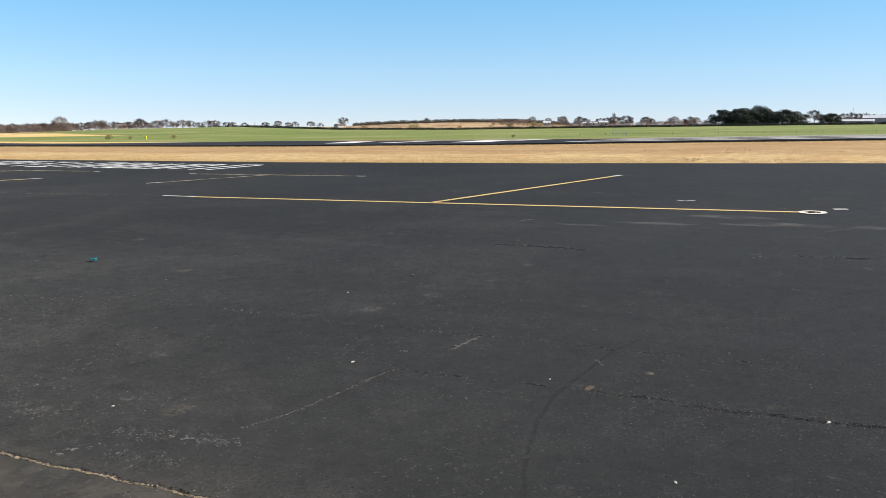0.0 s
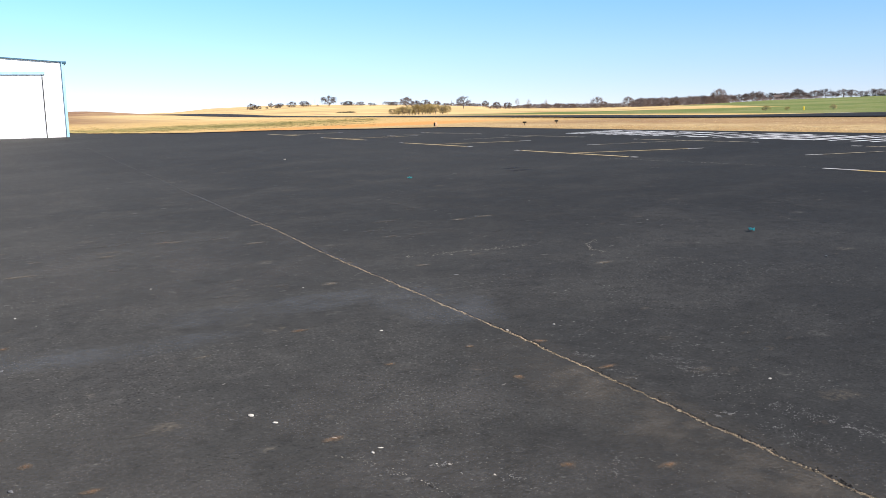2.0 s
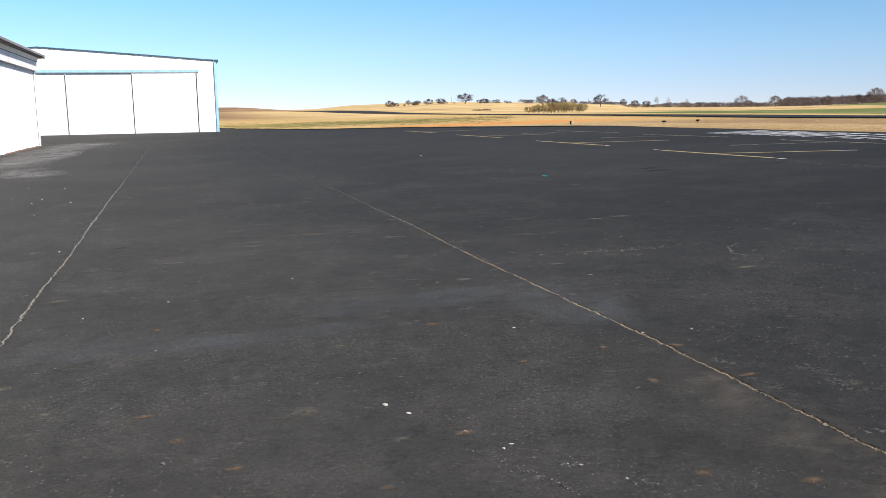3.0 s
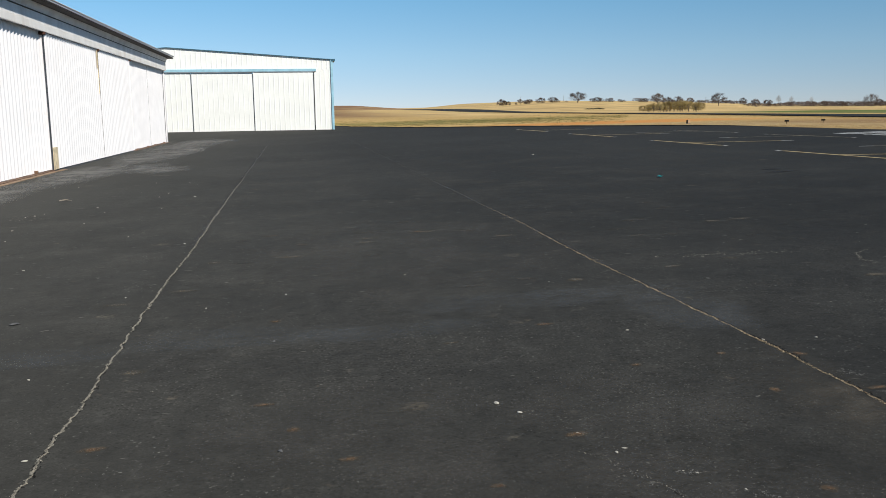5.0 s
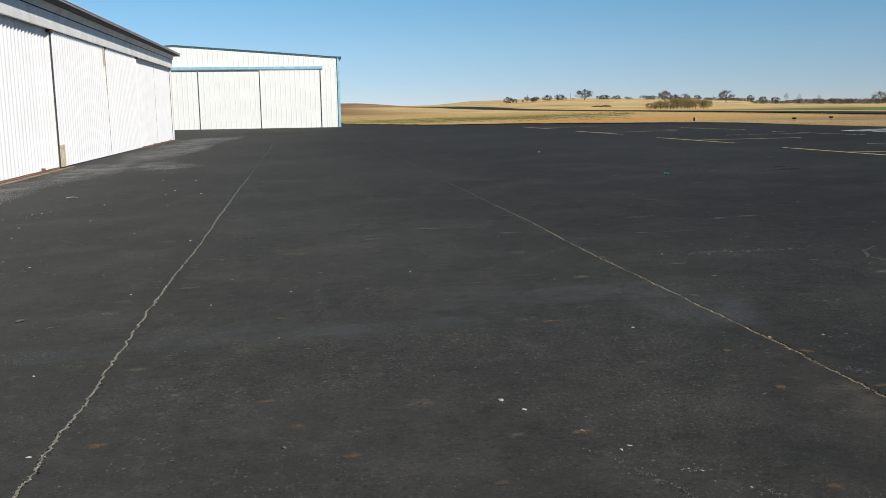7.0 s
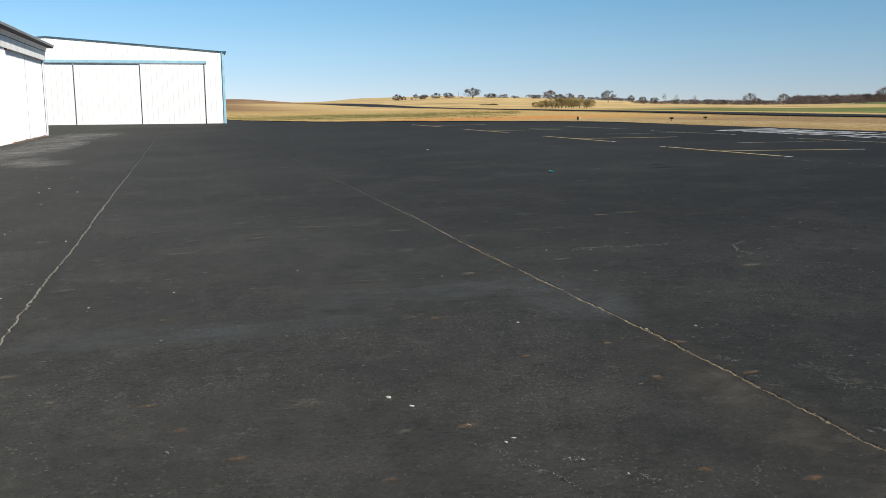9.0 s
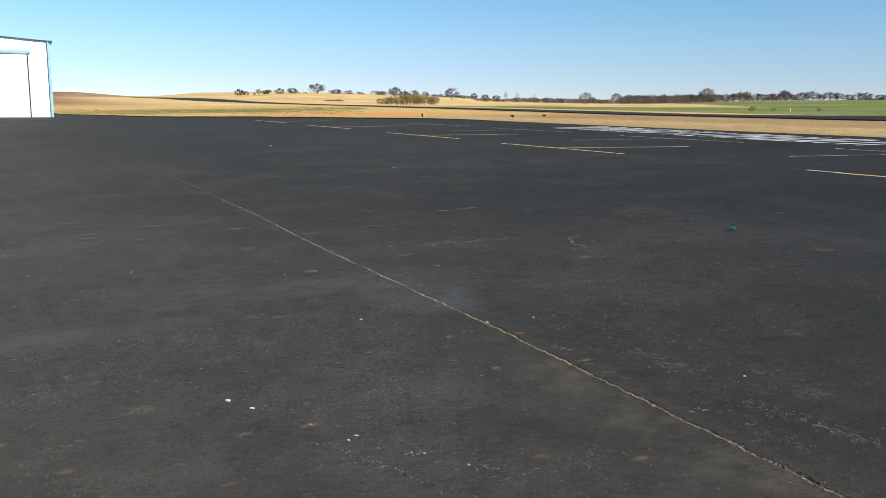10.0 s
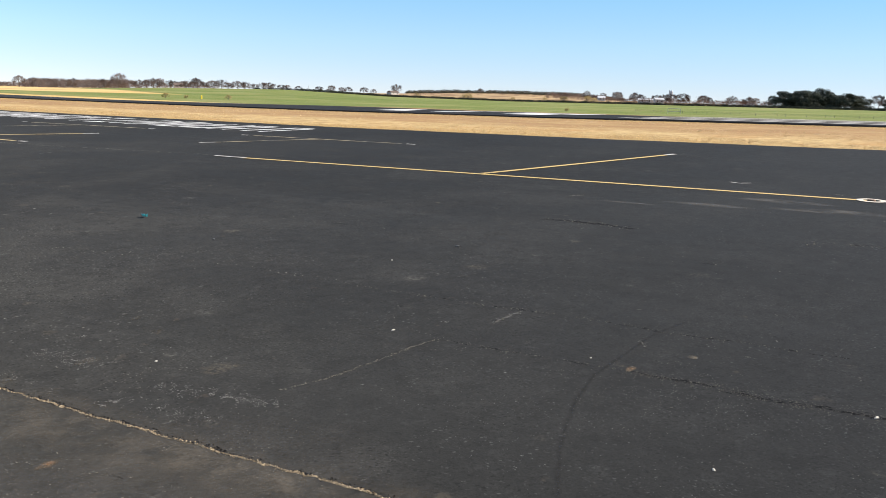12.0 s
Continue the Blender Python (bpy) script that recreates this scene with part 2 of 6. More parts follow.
def ground_material():
    m = Mat("dry_grass_and_fields", 0.95)
    # the distant fields lie spread out, so their pattern grows with them
    n = m.t.nodes.new("ShaderNodeVectorMath")
    n.operation = "LENGTH"
    m.put(n, 0, m.pos)
    reach = n.outputs["Value"]
    near = m.math("MINIMUM", reach, m.math("ADD", 320.0, m.math("DIVIDE", m.math("SUBTRACT", reach, 320.0), 2.6)))
    n = m.t.nodes.new("ShaderNodeVectorMath")
    n.operation = "SCALE"
    m.put(n, 0, m.pos), m.put(n, "Scale", m.math("DIVIDE", near, reach))
    m.pos = n.outputs[0]
    o = m.xyz()
    x, y = o[0], o[1]
    w1, w2, w3 = m.noise(0.05, 4.0), m.noise(0.35, 5.0, 0.65), m.noise(3.0, 5.0, 0.7)
    rad = m.math("SQRT", m.math("ADD", m.math("MULTIPLY", x, x), m.math("MULTIPLY", y, y)))
    straw = m.mix(m.ramp(w3, 0.3, 0.75), (0.35, 0.245, 0.112), (0.58, 0.43, 0.215))
    straw = m.mix(m.math("MULTIPLY", m.ramp(m.noise(1.1, 6.0, 0.75), 0.5, 0.66), 0.6), straw, (0.30, 0.175, 0.075))
    straw = m.mix(m.math("MULTIPLY", m.ramp(w2, 0.48, 0.72), 0.7), straw, (0.36, 0.20, 0.08))
    brown_straw = m.mix(m.ramp(y, 44.0, 60.0), (0.30, 0.185, 0.09), (0.42, 0.27, 0.11))
    # pale straw by the pavement's edge, browner strip nearer the runway
    straw = m.mix(m.math("MULTIPLY", m.ramp(m.math("ADD", x, m.math("MULTIPLY", w2, 3.0)), 26.6, 29.4), m.ramp(m.noise(0.5, 5.0, 0.7, m.stretch(1.0, 0.5, 1.0)), 0.35, 0.6, 0.45, 0.95)), straw, brown_straw)
    straw = m.mix(m.math("MULTIPLY", m.ramp(y, 46.0, 62.0), 0.85), straw, m.mix(m.ramp(w3, 0.3, 0.75), (0.46, 0.29, 0.10), (0.74, 0.52, 0.21)))
    # red earth showing through, and a greener strip past the far corner of the apron
    dx, dy = m.math("MULTIPLY", m.math("SUBTRACT", x, 22.0), 0.075), m.math("MULTIPLY", m.math("SUBTRACT", y, 60.0), 0.15)
    red = m.ramp(m.math("ADD", m.math("ADD", m.math("MULTIPLY", dx, dx), m.math("MULTIPLY", dy, dy)), m.math("MULTIPLY", w2, 1.2)), 0.6, 1.6, 1.0, 0.0)
    straw = m.mix(m.math("MULTIPLY", red, m.ramp(w3, 0.35, 0.65, 0.65, 1.0)), straw, (0.68, 0.285, 0.075))
    gx, gy = m.math("MULTIPLY", m.math("SUBTRACT", x, 15.0), 0.045), m.math("MULTIPLY", m.math("SUBTRACT", y, 84.0), 0.055)
    gr = m.ramp(m.math("ADD", m.math("ADD", m.math("MULTIPLY", gx, gx), m.math("MULTIPLY", gy, gy)), m.math("MULTIPLY", w2, 1.3)), 0.55, 1.4, 1.0, 0.0)
    straw = m.mix(m.math("MULTIPLY", gr, m.ramp(m.noise(0.8, 5.0, 0.75), 0.38, 0.6, 0.35, 1.0)), straw, (0.20, 0.205, 0.065))
    hill = m.mix(m.ramp(w1, 0.35, 0.7), (0.74, 0.53, 0.235), (0.56, 0.38, 0.160))
    hill = m.mix(m.math("MULTIPLY", m.ramp(m.noise(0.03, 3.0, 0.6, m.stretch(1.0, 2.5, 1.0)), 0.55, 0.7), 0.6), hill, (0.20, 0.125, 0.065))
    # a bare brown rise beside the newer hangar, and thin dark furrows on the slope
    hill = m.mix(m.math("MULTIPLY", m.ramp(m.math("ADD", x, m.math("MULTIPLY", w1, 20.0)), 16.0, 36.0, 1.0, 0.0), m.ramp(m.noise(0.09, 5.0, 0.7), 0.35, 0.6, 0.6, 1.0)), hill, (0.25, 0.14, 0.075))
    furrow = m.noise(0.022, 5.0, 0.7, m.stretch(0.6, 0.9, 1.0))
    hill = m.mix(m.math("MULTIPLY", m.ramp(furrow, 0.54, 0.64), 0.8), hill, (0.24, 0.155, 0.07))
    hill = m.mix(m.math("MULTIPLY", m.ramp(m.noise(0.22, 5.0, 0.75, m.stretch(0.35, 1.0, 1.0)), 0.5, 0.64), 0.6), hill, (0.34, 0.22, 0.10))
    c = m.mix(m.ramp(y, 105.0, 135.0), straw, hill)
    # the winter wheat beyond the runway
    green = m.mix(m.ramp(w3, 0.3, 0.7), (0.108, 0.150, 0.036), (0.172, 0.206, 0.060))
    green = m.mix(m.math("MULTIPLY", m.ramp(w1, 0.42, 0.68), 0.6), green, (0.26, 0.245, 0.10))
    rows = m.noise(0.09, 5.0, 0.75, m.stretch(0.9, 0.22, 1.0))
    green = m.mix(m.math("MULTIPLY", m.ramp(rows, 0.48, 0.66), 0.65), green, (0.085, 0.130, 0.030))
    green = m.mix(m.math("MULTIPLY", m.ramp(m.noise(0.5, 5.0, 0.75, m.stretch(0.6, 0.25, 1.0)), 0.5, 0.7), 0.5), green, (0.30, 0.27, 0.13))
    edge = m.math("SUBTRACT", m.math("ADD", m.math("MULTIPLY", x, 0.9), 48.0), y)
    # a first strip beside the runway, a straw band past it, then the wide field
    strip_edge = m.math("ADD", x, m.math("MULTIPLY", w2, 4.0))
    strip_w = m.math("MULTIPLY", m.math("MULTIPLY", m.ramp(strip_edge, 66.0, 68.5), m.ramp(strip_edge, 95.0, 99.0, 1.0, 0.0)), m.ramp(m.math("ADD", y, m.math("MULTIPLY", w1, 20.0)), 140.0, 165.0, 1.0, 0.0))
    field_edge = m.math("SUBTRACT", m.math("ADD", m.math("MULTIPLY", x, 1.55), -51.9), y)
    field_w = m.math("MULTIPLY", m.ramp(strip_edge, 66.0, 68.5), m.ramp(m.math("ADD", field_edge, m.math("MULTIPLY", w1, 6.0)), 2.0, 7.0))
    wheat = m.math("MAXIMUM", strip_w, field_w)
    c = m.mix(m.math("MULTIPLY", m.math("MULTIPLY", m.ramp(y, 290.0, 340.0), m.ramp(x, 40.0, 62.0, 1.0, 0.0)), m.ramp(m.noise(0.06, 5.0, 0.7), 0.35, 0.6, 0.5, 0.95)), c, (0.24, 0.13, 0.075))
    wheat = m.math("MULTIPLY", wheat, m.ramp(rad, 266.0, 272.0, 1.0, 0.0))
    c = m.mix(wheat, c, green)
    far = m.mix(m.ramp(w1, 0.4, 0.62), (0.42, 0.30, 0.16), (0.20, 0.13, 0.075))
    c = m.mix(m.math("MULTIPLY", m.ramp(rad, 264.0, 274.0), m.ramp(edge, -20.0, 20.0)), c, far)
    m.color(c)
    m.put(m.b, "Specular IOR Level", 0.1)
    m.bump(m.math("ADD", w3, w2), 0.7, 0.15)
    return m.m


ground_mat = ground_material()


def simple(name, base, rough=0.7, var=0.15, scale=4.0, metal=0.0, bump=0.0, spec=0.4, grime=None):
    m = Mat(name, rough, metal)
    n = m.noise(scale, 5.0, 0.6)
    c = m.mix(m.ramp(n, 0.3, 0.7), [v * (1 - var) for v in base], [min(1, v * (1 + var)) for v in base])
    if grime:
        c = m.mix(m.math("MULTIPLY", m.ramp(m.noise(scale * 0.35, 6.0, 0.7, m.stretch(1, 1, 0.25)), 0.52, 0.75), 0.5), c, grime)
    m.color(c)
    m.put(m.b, "Specular IOR Level", spec)
    if bump:
        m.bump(m.noise(scale * 6, 4.0, 0.7), 0.5, bump)
    return m.m


def worn_paint(name, base, worn, amount):
    m = Mat(name, 0.75)
    n, f = m.noise(2.2, 6.0, 0.75), m.noise(24.0, 4.0, 0.75)
    c = m.mix(m.ramp(f, 0.35, 0.7), base, [v * 0.8 for v in base])
    c = m.mix(m.ramp(m.math("ADD", n, m.math("MULTIPLY", f, 0.35)), amount, amount + 0.16), c, worn)
    m.color(c)
    return m.m


yellow_paint = worn_paint("yellow_line_paint", (0.52, 0.36, 0.125), (0.18, 0.13, 0.07), 0.74)
cream_yellow = worn_paint("pale_yellow_paint", (0.52, 0.385, 0.18), (0.15, 0.12, 0.08), 0.72)
yellow_faded = worn_paint("faded_yellow_paint", (0.37, 0.30, 0.18), (0.07, 0.065, 0.055), 0.62)
white_paint = worn_paint("white_marking_paint", (0.66, 0.66, 0.63), (0.12, 0.12, 0.12), 0.76)
worn_white = worn_paint("worn_cream_white_paint", (0.50, 0.475, 0.43), (0.12, 0.105, 0.10), 0.70)
faded_cream = worn_paint("faded_cream_ring_paint", (0.60, 0.54, 0.45), (0.16, 0.14, 0.12), 0.85)
white_sheet = simple("white_painted_sheet", (0.89, 0.875, 0.885), 0.45, 0.04, 1.2, grime=(0.72, 0.69, 0.66))
cream_sheet = simple("off_white_painted_sheet", (0.92, 0.925, 0.885), 0.45, 0.03, 1.2, grime=(0.83, 0.83, 0.78))
blue_trim = simple("pale_blue_trim_paint", (0.33, 0.57, 0.68), 0.5, 0.12, 2.0)
door_edge = simple("grey_blue_door_edge", (0.33, 0.37, 0.41), 0.6, 0.2, 5.0)
sign_black = simple("matt_black_paint", (0.012, 0.012, 0.013), 0.9, 0.2, 8.0, spec=0.1)
dark_gap = simple("dark_steel", (0.045, 0.05, 0.06), 0.6, 0.2, 5.0)
teal_edge = simple("dark_teal_roof_edge", (0.04, 0.12, 0.17), 0.5, 0.15, 3.0)
grey_fascia = simple("weathered_grey_sheet", (0.84, 0.82, 0.82), 0.55, 0.10, 1.5, grime=(0.48, 0.37, 0.31))
pale_beam = simple("dusty_white_beam", (0.88, 0.86, 0.83), 0.6, 0.06, 1.5, grime=(0.62, 0.52, 0.42))
dark_eave = simple("dark_brown_roof_edge", (0.040, 0.030, 0.026), 0.7, 0.25, 3.0)
roof_metal = simple("pale_roof_sheet", (0.66, 0.66, 0.66), 0.45, 0.1, 1.0)
rust = simple("rusty_rail", (0.16, 0.095, 0.06), 0.9, 0.55, 5.0, bump=0.004)
rust_post = simple("rust_stained_post", (0.74, 0.62, 0.42), 0.8, 0.25, 6.0, grime=(0.25, 0.09, 0.03))
stained_sill = simple("rust_stained_concrete", (0.26, 0.175, 0.11), 0.9, 0.4, 4.0, bump=0.003, grime=(0.14, 0.07, 0.035))
concrete = simple("pale_concrete", (0.27, 0.24, 0.20), 0.9, 0.3, 4.0, bump=0.003)
bark = simple("grey_brown_bark", (0.105, 0.085, 0.07), 0.95, 0.25, 2.0)


def leaf_material(name, a, b):
    m = Mat(name, 0.8)
    m.color(m.mix(m.island(), a, b))
    m.put(m.b, "Specular IOR Level", 0.15)
    return m.m


twig = leaf_material("bare_twigs", (0.085, 0.066, 0.058), (0.18, 0.14, 0.125))
dark_twig = leaf_material("dark_bush_twigs", (0.058, 0.041, 0.035), (0.13, 0.092, 0.078))
red_twig = leaf_material("reddish_twigs", (0.09, 0.058, 0.045), (0.19, 0.125, 0.10))
grey_twig = leaf_material("pale_grey_twigs", (0.26, 0.23, 0.20), (0.42, 0.38, 0.33))
brush_twig = leaf_material("brown_brush_twigs", (0.22, 0.165, 0.062), (0.48, 0.38, 0.165))
dark_leaf = leaf_material("dark_evergreen_leaves", (0.017, 0.025, 0.018), (0.040, 0.052, 0.033))
scrub_leaf = leaf_material("cedar_scrub", (0.035, 0.038, 0.022), (0.085, 0.070, 0.042))
grass_blade = leaf_material("dry_grass_blades", (0.42, 0.285, 0.125), (0.68, 0.50, 0.25))


def let_light_through(mat, share):
    """Thin blades glow when the sun is behind them."""
    t = mat.node_tree
    b = t.nodes["Principled BSDF"]
    tr, mx = t.nodes.new("ShaderNodeBsdfTranslucent"), t.nodes.new("ShaderNodeMixShader")
    t.links.new(b.inputs["Base Color"].links[0].from_socket, tr.inputs[0])
    mx.inputs[0].default_value = share
    t.links.new(b.outputs[0], mx.inputs[1]), t.links.new(tr.outputs[0], mx.inputs[2])
    t.links.new(mx.outputs[0], t.nodes["Material Output"].inputs[0])


let_light_through(grass_blade, 0.5)
stone_mat = simple("pale_stone", (0.46, 0.43, 0.37), 0.9, 0.2, 30.0)
dark_stone = simple("dark_stone", (0.10, 0.10, 0.10), 0.9, 0.2, 30.0)
turquoise = simple("turquoise_plastic", (0.02, 0.34, 0.37), 0.5, 0.2, 20.0)


# ---- mesh helpers ----
def mesh_object(name, verts, faces, mat, parent=None, label="", smooth=False):
    me = bpy.data.meshes.new(name)
    me.from_pydata(np.array(verts, dtype=float).tolist(), [], faces)
    me.update()
    if mat:
        me.materials.append(mat)
    if smooth:
        me.polygons.foreach_set("use_smooth", [True] * len(me.polygons))
    ob = new(name, me)
    if parent:
        ob.parent = parent
    if label:
        ob["label"] = label
    return ob


def part(name, bm, mat, parent=None, label=""):
    me = bpy.data.meshes.new(name)
    bmesh.ops.recalc_face_normals(bm, faces=bm.faces)
    bm.to_mesh(me)
    bm.free()
    me.materials.append(mat)
    ob = new(name, me)
    if parent:
        ob.parent = parent
    if label:
        ob["label"] = label
    return ob


def box(bm, x0, x1, y0, y1, z0, z1, bevel=0.0):
    g = bmesh.ops.create_cube(bm, size=1.0, matrix=Matrix.Translation(((x0 + x1) / 2, (y0 + y1) / 2, (z0 + z1) / 2)) @ Matrix.Diagonal((x1 - x0, y1 - y0, z1 - z0, 1)))
    if bevel:
        edges = list({e for v in g["verts"] for e in v.link_edges})
        bmesh.ops.bevel(bm, geom=edges, offset=bevel, segments=1, affect="EDGES")
    return bm


def box_part(name, dims, mat, parent=None, label="", bevel=0.006):
    return part(name, box(bmesh.new(), *dims, bevel=bevel), mat, parent, label)


def lerp(a, b, t):
    return a + (b - a) * t


def smooth(a, b, v):
    t = min(1.0, max(0.0, (v - a) / (b - a)))
    return t * t * (3 - 2 * t)


# ---- the lie of the land ----
RUN_Y = (-400, -120, -20, 0, 15, 28, 50, 75, 105, 150, 190, 225, 255, 320, 420, 650, 1500, 5000)
RUN_Z = (1.6, 1.3, 1.0, 0.87, 0.66, 0.54, 0.47, 0.57, 0.60, 0.64, 0.78, 0.98, 1.26, 1.5, 1.9, 2.6, 2.0, 0.0)
EDGE_Y = (-90, 0, 5.8, 12.8, 26, 34.8, 40.5, 48.4, 55.2, 68.5, 75, 84)
EDGE_X = (33, 20.5, 19.5, 18.7, 18.2, 17.9, 15.5, 12.3, 8.3, 4.7, 3.6, 3.3)
FIELD_AZ = (0, 8.5, 14, 20, 28, 35, 39, 45, 52, 58.5, 66, 73, 83, 91, 110, 180)
FIELD_EL = (-0.1, 0.0, -0.1, -0.12, -0.2, -0.25, -0.16, 0.08, 0.2, -0.03, -0.08, -0.01, 0.07, 0.12, 0.15, 0.0)
HILL_AZ = (0, 8.3, 10.6, 16, 22.5, 27.7, 33, 38.5, 45, 52, 58.6, 62, 66, 70, 73, 83, 91, 180)
HILL_EL = (0.12, 0.15, 0.34, 0.46, 0.32, 0.1, -0.05, -0.1, 0.03, 0.1, 0.17, 0.33, 0.42, 0.4, 0.2, 0.15, 0.2, 0.1)


def run_z(x, y):
    """The runway's surface: level across in the south, falling away from the apron further north."""
    fall = 0.27 * smooth(35, 65, y) * (1 - smooth(200, 290, y))
    fall += 0.08 * smooth(110, 180, y) * (1 - smooth(260, 340, y))
    return float(np.interp(y, RUN_Y, RUN_Z)) - fall * (x - 38) / 18


def apron_z(x, y):
    p = 0.03 * max(x, -12.0)
    return lerp(p, max(p, 0.11), smooth(50.5, 61.0, y))


def edge_x(y):
    return float(np.interp(y, EDGE_Y, EDGE_X))


def land(x, y):
    """Height of the open ground."""
    e = edge_x(y)
    run = run_z(min(max(x, 38.0), 56.0), y)
    near = lerp(apron_z(min(x, e), min(y, 84)), run, smooth(e, 38.0, x) if y < 84 else max(smooth(e, 38, x), smooth(84, 140, y)))
    if y > 290:
        # a low bare ridge behind the newer hangar
        near += 1.9 * smooth(290, 420, y) * (1 - smooth(3.2, 7.6, math.degrees(math.atan2(x, y))))
    if x <= 56:
        return near
    az, r = math.degrees(math.atan2(x, y)), math.hypot(x, y)
    e1, e2 = float(np.interp(az, FIELD_AZ, FIELD_EL)), float(np.interp(az, HILL_AZ, HILL_EL))
    em = e2 if az < 28 else (e1 + e2) / 2 - 0.03
    up = lambda d, a: EYE + d * math.tan(radians(a))
    f = float(np.interp(r, (60, 268, 420, 650, 1600, 5000), (0.5, up(268, e1), up(420, em), up(650, e2), up(1600, e2 - 0.12), -10)))
    return lerp(run, f, smooth(56.0, 130.0, x))


def polar(az, r):
    return r * math.sin(radians(az)), r * math.cos(radians(az))


def far(r):
    """The land past the runway stretches further than its first plan: the same directions, at truer distances."""
    return r if r < 320 else 320 + (r - 320) * 2.6 if r < 700 else 1308 + (r - 700) * 0.876


def spot(az, r):
    """A place on the land, and how much larger things stand there."""
    x, y = polar(az, r)
    k = far(r) / r
    return x * k, y * k, EYE + (land(x, y) - EYE) * k, k


def build_ground():
    az = list(np.arange(0, 100, 0.6)) + list(np.arange(100, 360, 4.0))
    rs = list(np.geomspace(1.5, 300, 64)) + list(np.geomspace(315, 4800, 26))
    verts, faces = [(0, 0, apron_z(0, 0) - 0.06)], []
    n = len(az)
    for r in rs:
        for a in az:
            x, y, z, _ = spot(a, r)
            verts.append((x, y, z - 0.05))
    for j in range(n):
        faces.append((0, 1 + (j + 1) % n, 1 + j))
    for i in range(len(rs) - 1):
        for j in range(n):
            a, b = 1 + i * n + j, 1 + i * n + (j + 1) % n
            faces.append((a, b, b + n, a + n))
    ob = mesh_object("ground", verts, faces, ground_mat, smooth=True)
    return tagged(ob, "rolling ground of dry straw grass, green wheat and brown fields", "ground", kind="structure")


ground = build_ground()


def build_apron():
    ys = list(np.arange(-88, 84.1, 0.4))
    verts, faces = [], []
    cols = 46
    for y in ys:
        e = edge_x(y) + 0.10 * noise.noise((y * 0.9, 3.0, 0.0)) + 0.05 * noise.noise((y * 4.0, 9.0, 0.0))
        for i in range(cols):
            x = lerp(-45.0, e, i / (cols - 1))
            verts.append((x, y, apron_z(x, y)))
        verts.append((e + 0.03, y, apron_z(e, y) - 0.12))
    w = cols + 1
    for k in range(len(ys) - 1):
        for i in range(w - 1):
            a = k * w + i
            faces.append((a, a + 1, a + 1 + w, a + w))
    ob = mesh_object("apron_pavement", verts, faces, asphalt)
    return tagged(ob, "worn dark grey asphalt apron with cracked seams and scuffs", "pavement", kind="structure")


apron = build_apron()


def edge_berm():
    """A low black lip added where the pavement ends, north of the markings."""
    verts, faces = [], []
    ys = list(np.arange(30, 84.01, 0.5))
    for y in ys:
        e = edge_x(y) - 0.12
        up = 0.045 * smooth(30, 40, y) * (1 + 0.4 * noise.noise((y * 0.7, 2.0, 0.0)))
        for dx, dz in ((-0.14, -0.01), (-0.08, up * 0.8), (0.02, up), (0.12, up * 0.5), (0.18, -0.1)):
            verts.append((e + dx, y, apron_z(e + dx, y) + dz))
    for k in range(len(ys) - 1):
        for i in range(4):
            a = k * 5 + i
            faces.append((a, a + 1, a + 6, a + 5))
    return mesh_object("edge_berm", verts, faces, lip_black, apron, "low black lip at the pavement edge")


lip_black = simple("black_lip", (0.016, 0.016, 0.016), 0.9, 0.3, 3.0, bump=0.004, spec=0.1)
edge_berm()


def build_runway():
    ys = list(np.arange(-300, 315.1, 3.0))
    verts, faces = [], []
    for y in ys:
        for x, d in ((37.9, -0.1), (38.0, 0.02), (47.0, 0.05), (56.0, 0.02), (56.1, -0.1)):
            verts.append((x, y, run_z(x, y) + d))
    for k in range(len(ys) - 1):
        for i in range(4):
            a = k * 5 + i
            faces.append((a, a + 1, a + 6, a + 5))
    ob = mesh_object("runway", verts, faces, runway_asphalt)
    return tagged(ob, "straight dark asphalt runway with white markings", "runway", kind="structure")


runway = build_runway()


def strip(a, b, width, z, lift=0.005, steps=6):
    """A flat painted strip from a to b on the surface z(x, y)."""
    a, b = Vector(a), Vector(b)
    d = (b - a).normalized()
    s = Vector((-d.y, d.x)) * width / 2
    verts, faces = [], []
    for i in range(steps + 1):
        p = a.lerp(b, i / steps)
        for q in (p + s, p - s):
            verts.append((q.x, q.y, z(q.x, q.y) + lift))
    for i in range(steps):
        faces.append((2 * i, 2 * i + 1, 2 * i + 3, 2 * i + 2))
    return verts, faces


def paint_mark(name, a, b, width, mat, parent, lift=0.005, surface=apron_z, label=""):
    v, f = strip(a, b, width, surface, lift)
    return mesh_object(name, v, f, mat, parent, label)


# ---- painted markings on the apron ----
def tie_down(bar, stem, label, paint, width=0.095, ends=True):
    """A bar and a slanting stem, with short white patches past the bar's ends and at the stem's tip."""
    t = new("tie_down_marking")
    tagged(t, label, "pavement marking", "painted aircraft tie-down marks")
    (x0, y0), (x1, y1) = bar
    paint_mark("bar", (x0, y0), (x1, y1), width, paint, t)
    paint_mark("stem", stem[0], stem[1], width, paint, t, 0.008)
    d = Vector((x1 - x0, y1 - y0)).normalized()
    for p, s in (((x0, y0), -1), ((x1, y1), 1)) if ends else ():
        q = Vector(p) + d * s * 0.11
        paint_mark("anchor_patch", q, q + d * s * 0.2, width, worn_white, t, label="white painted anchor patch")
    e, g = Vector(stem[1]), (Vector(stem[1]) - Vector(stem[0])).normalized()
    paint_mark("anchor_patch", e - g * 0.02, e + g * 0.3, width, worn_white, t, 0.010, label="white painted anchor patch")
    return t


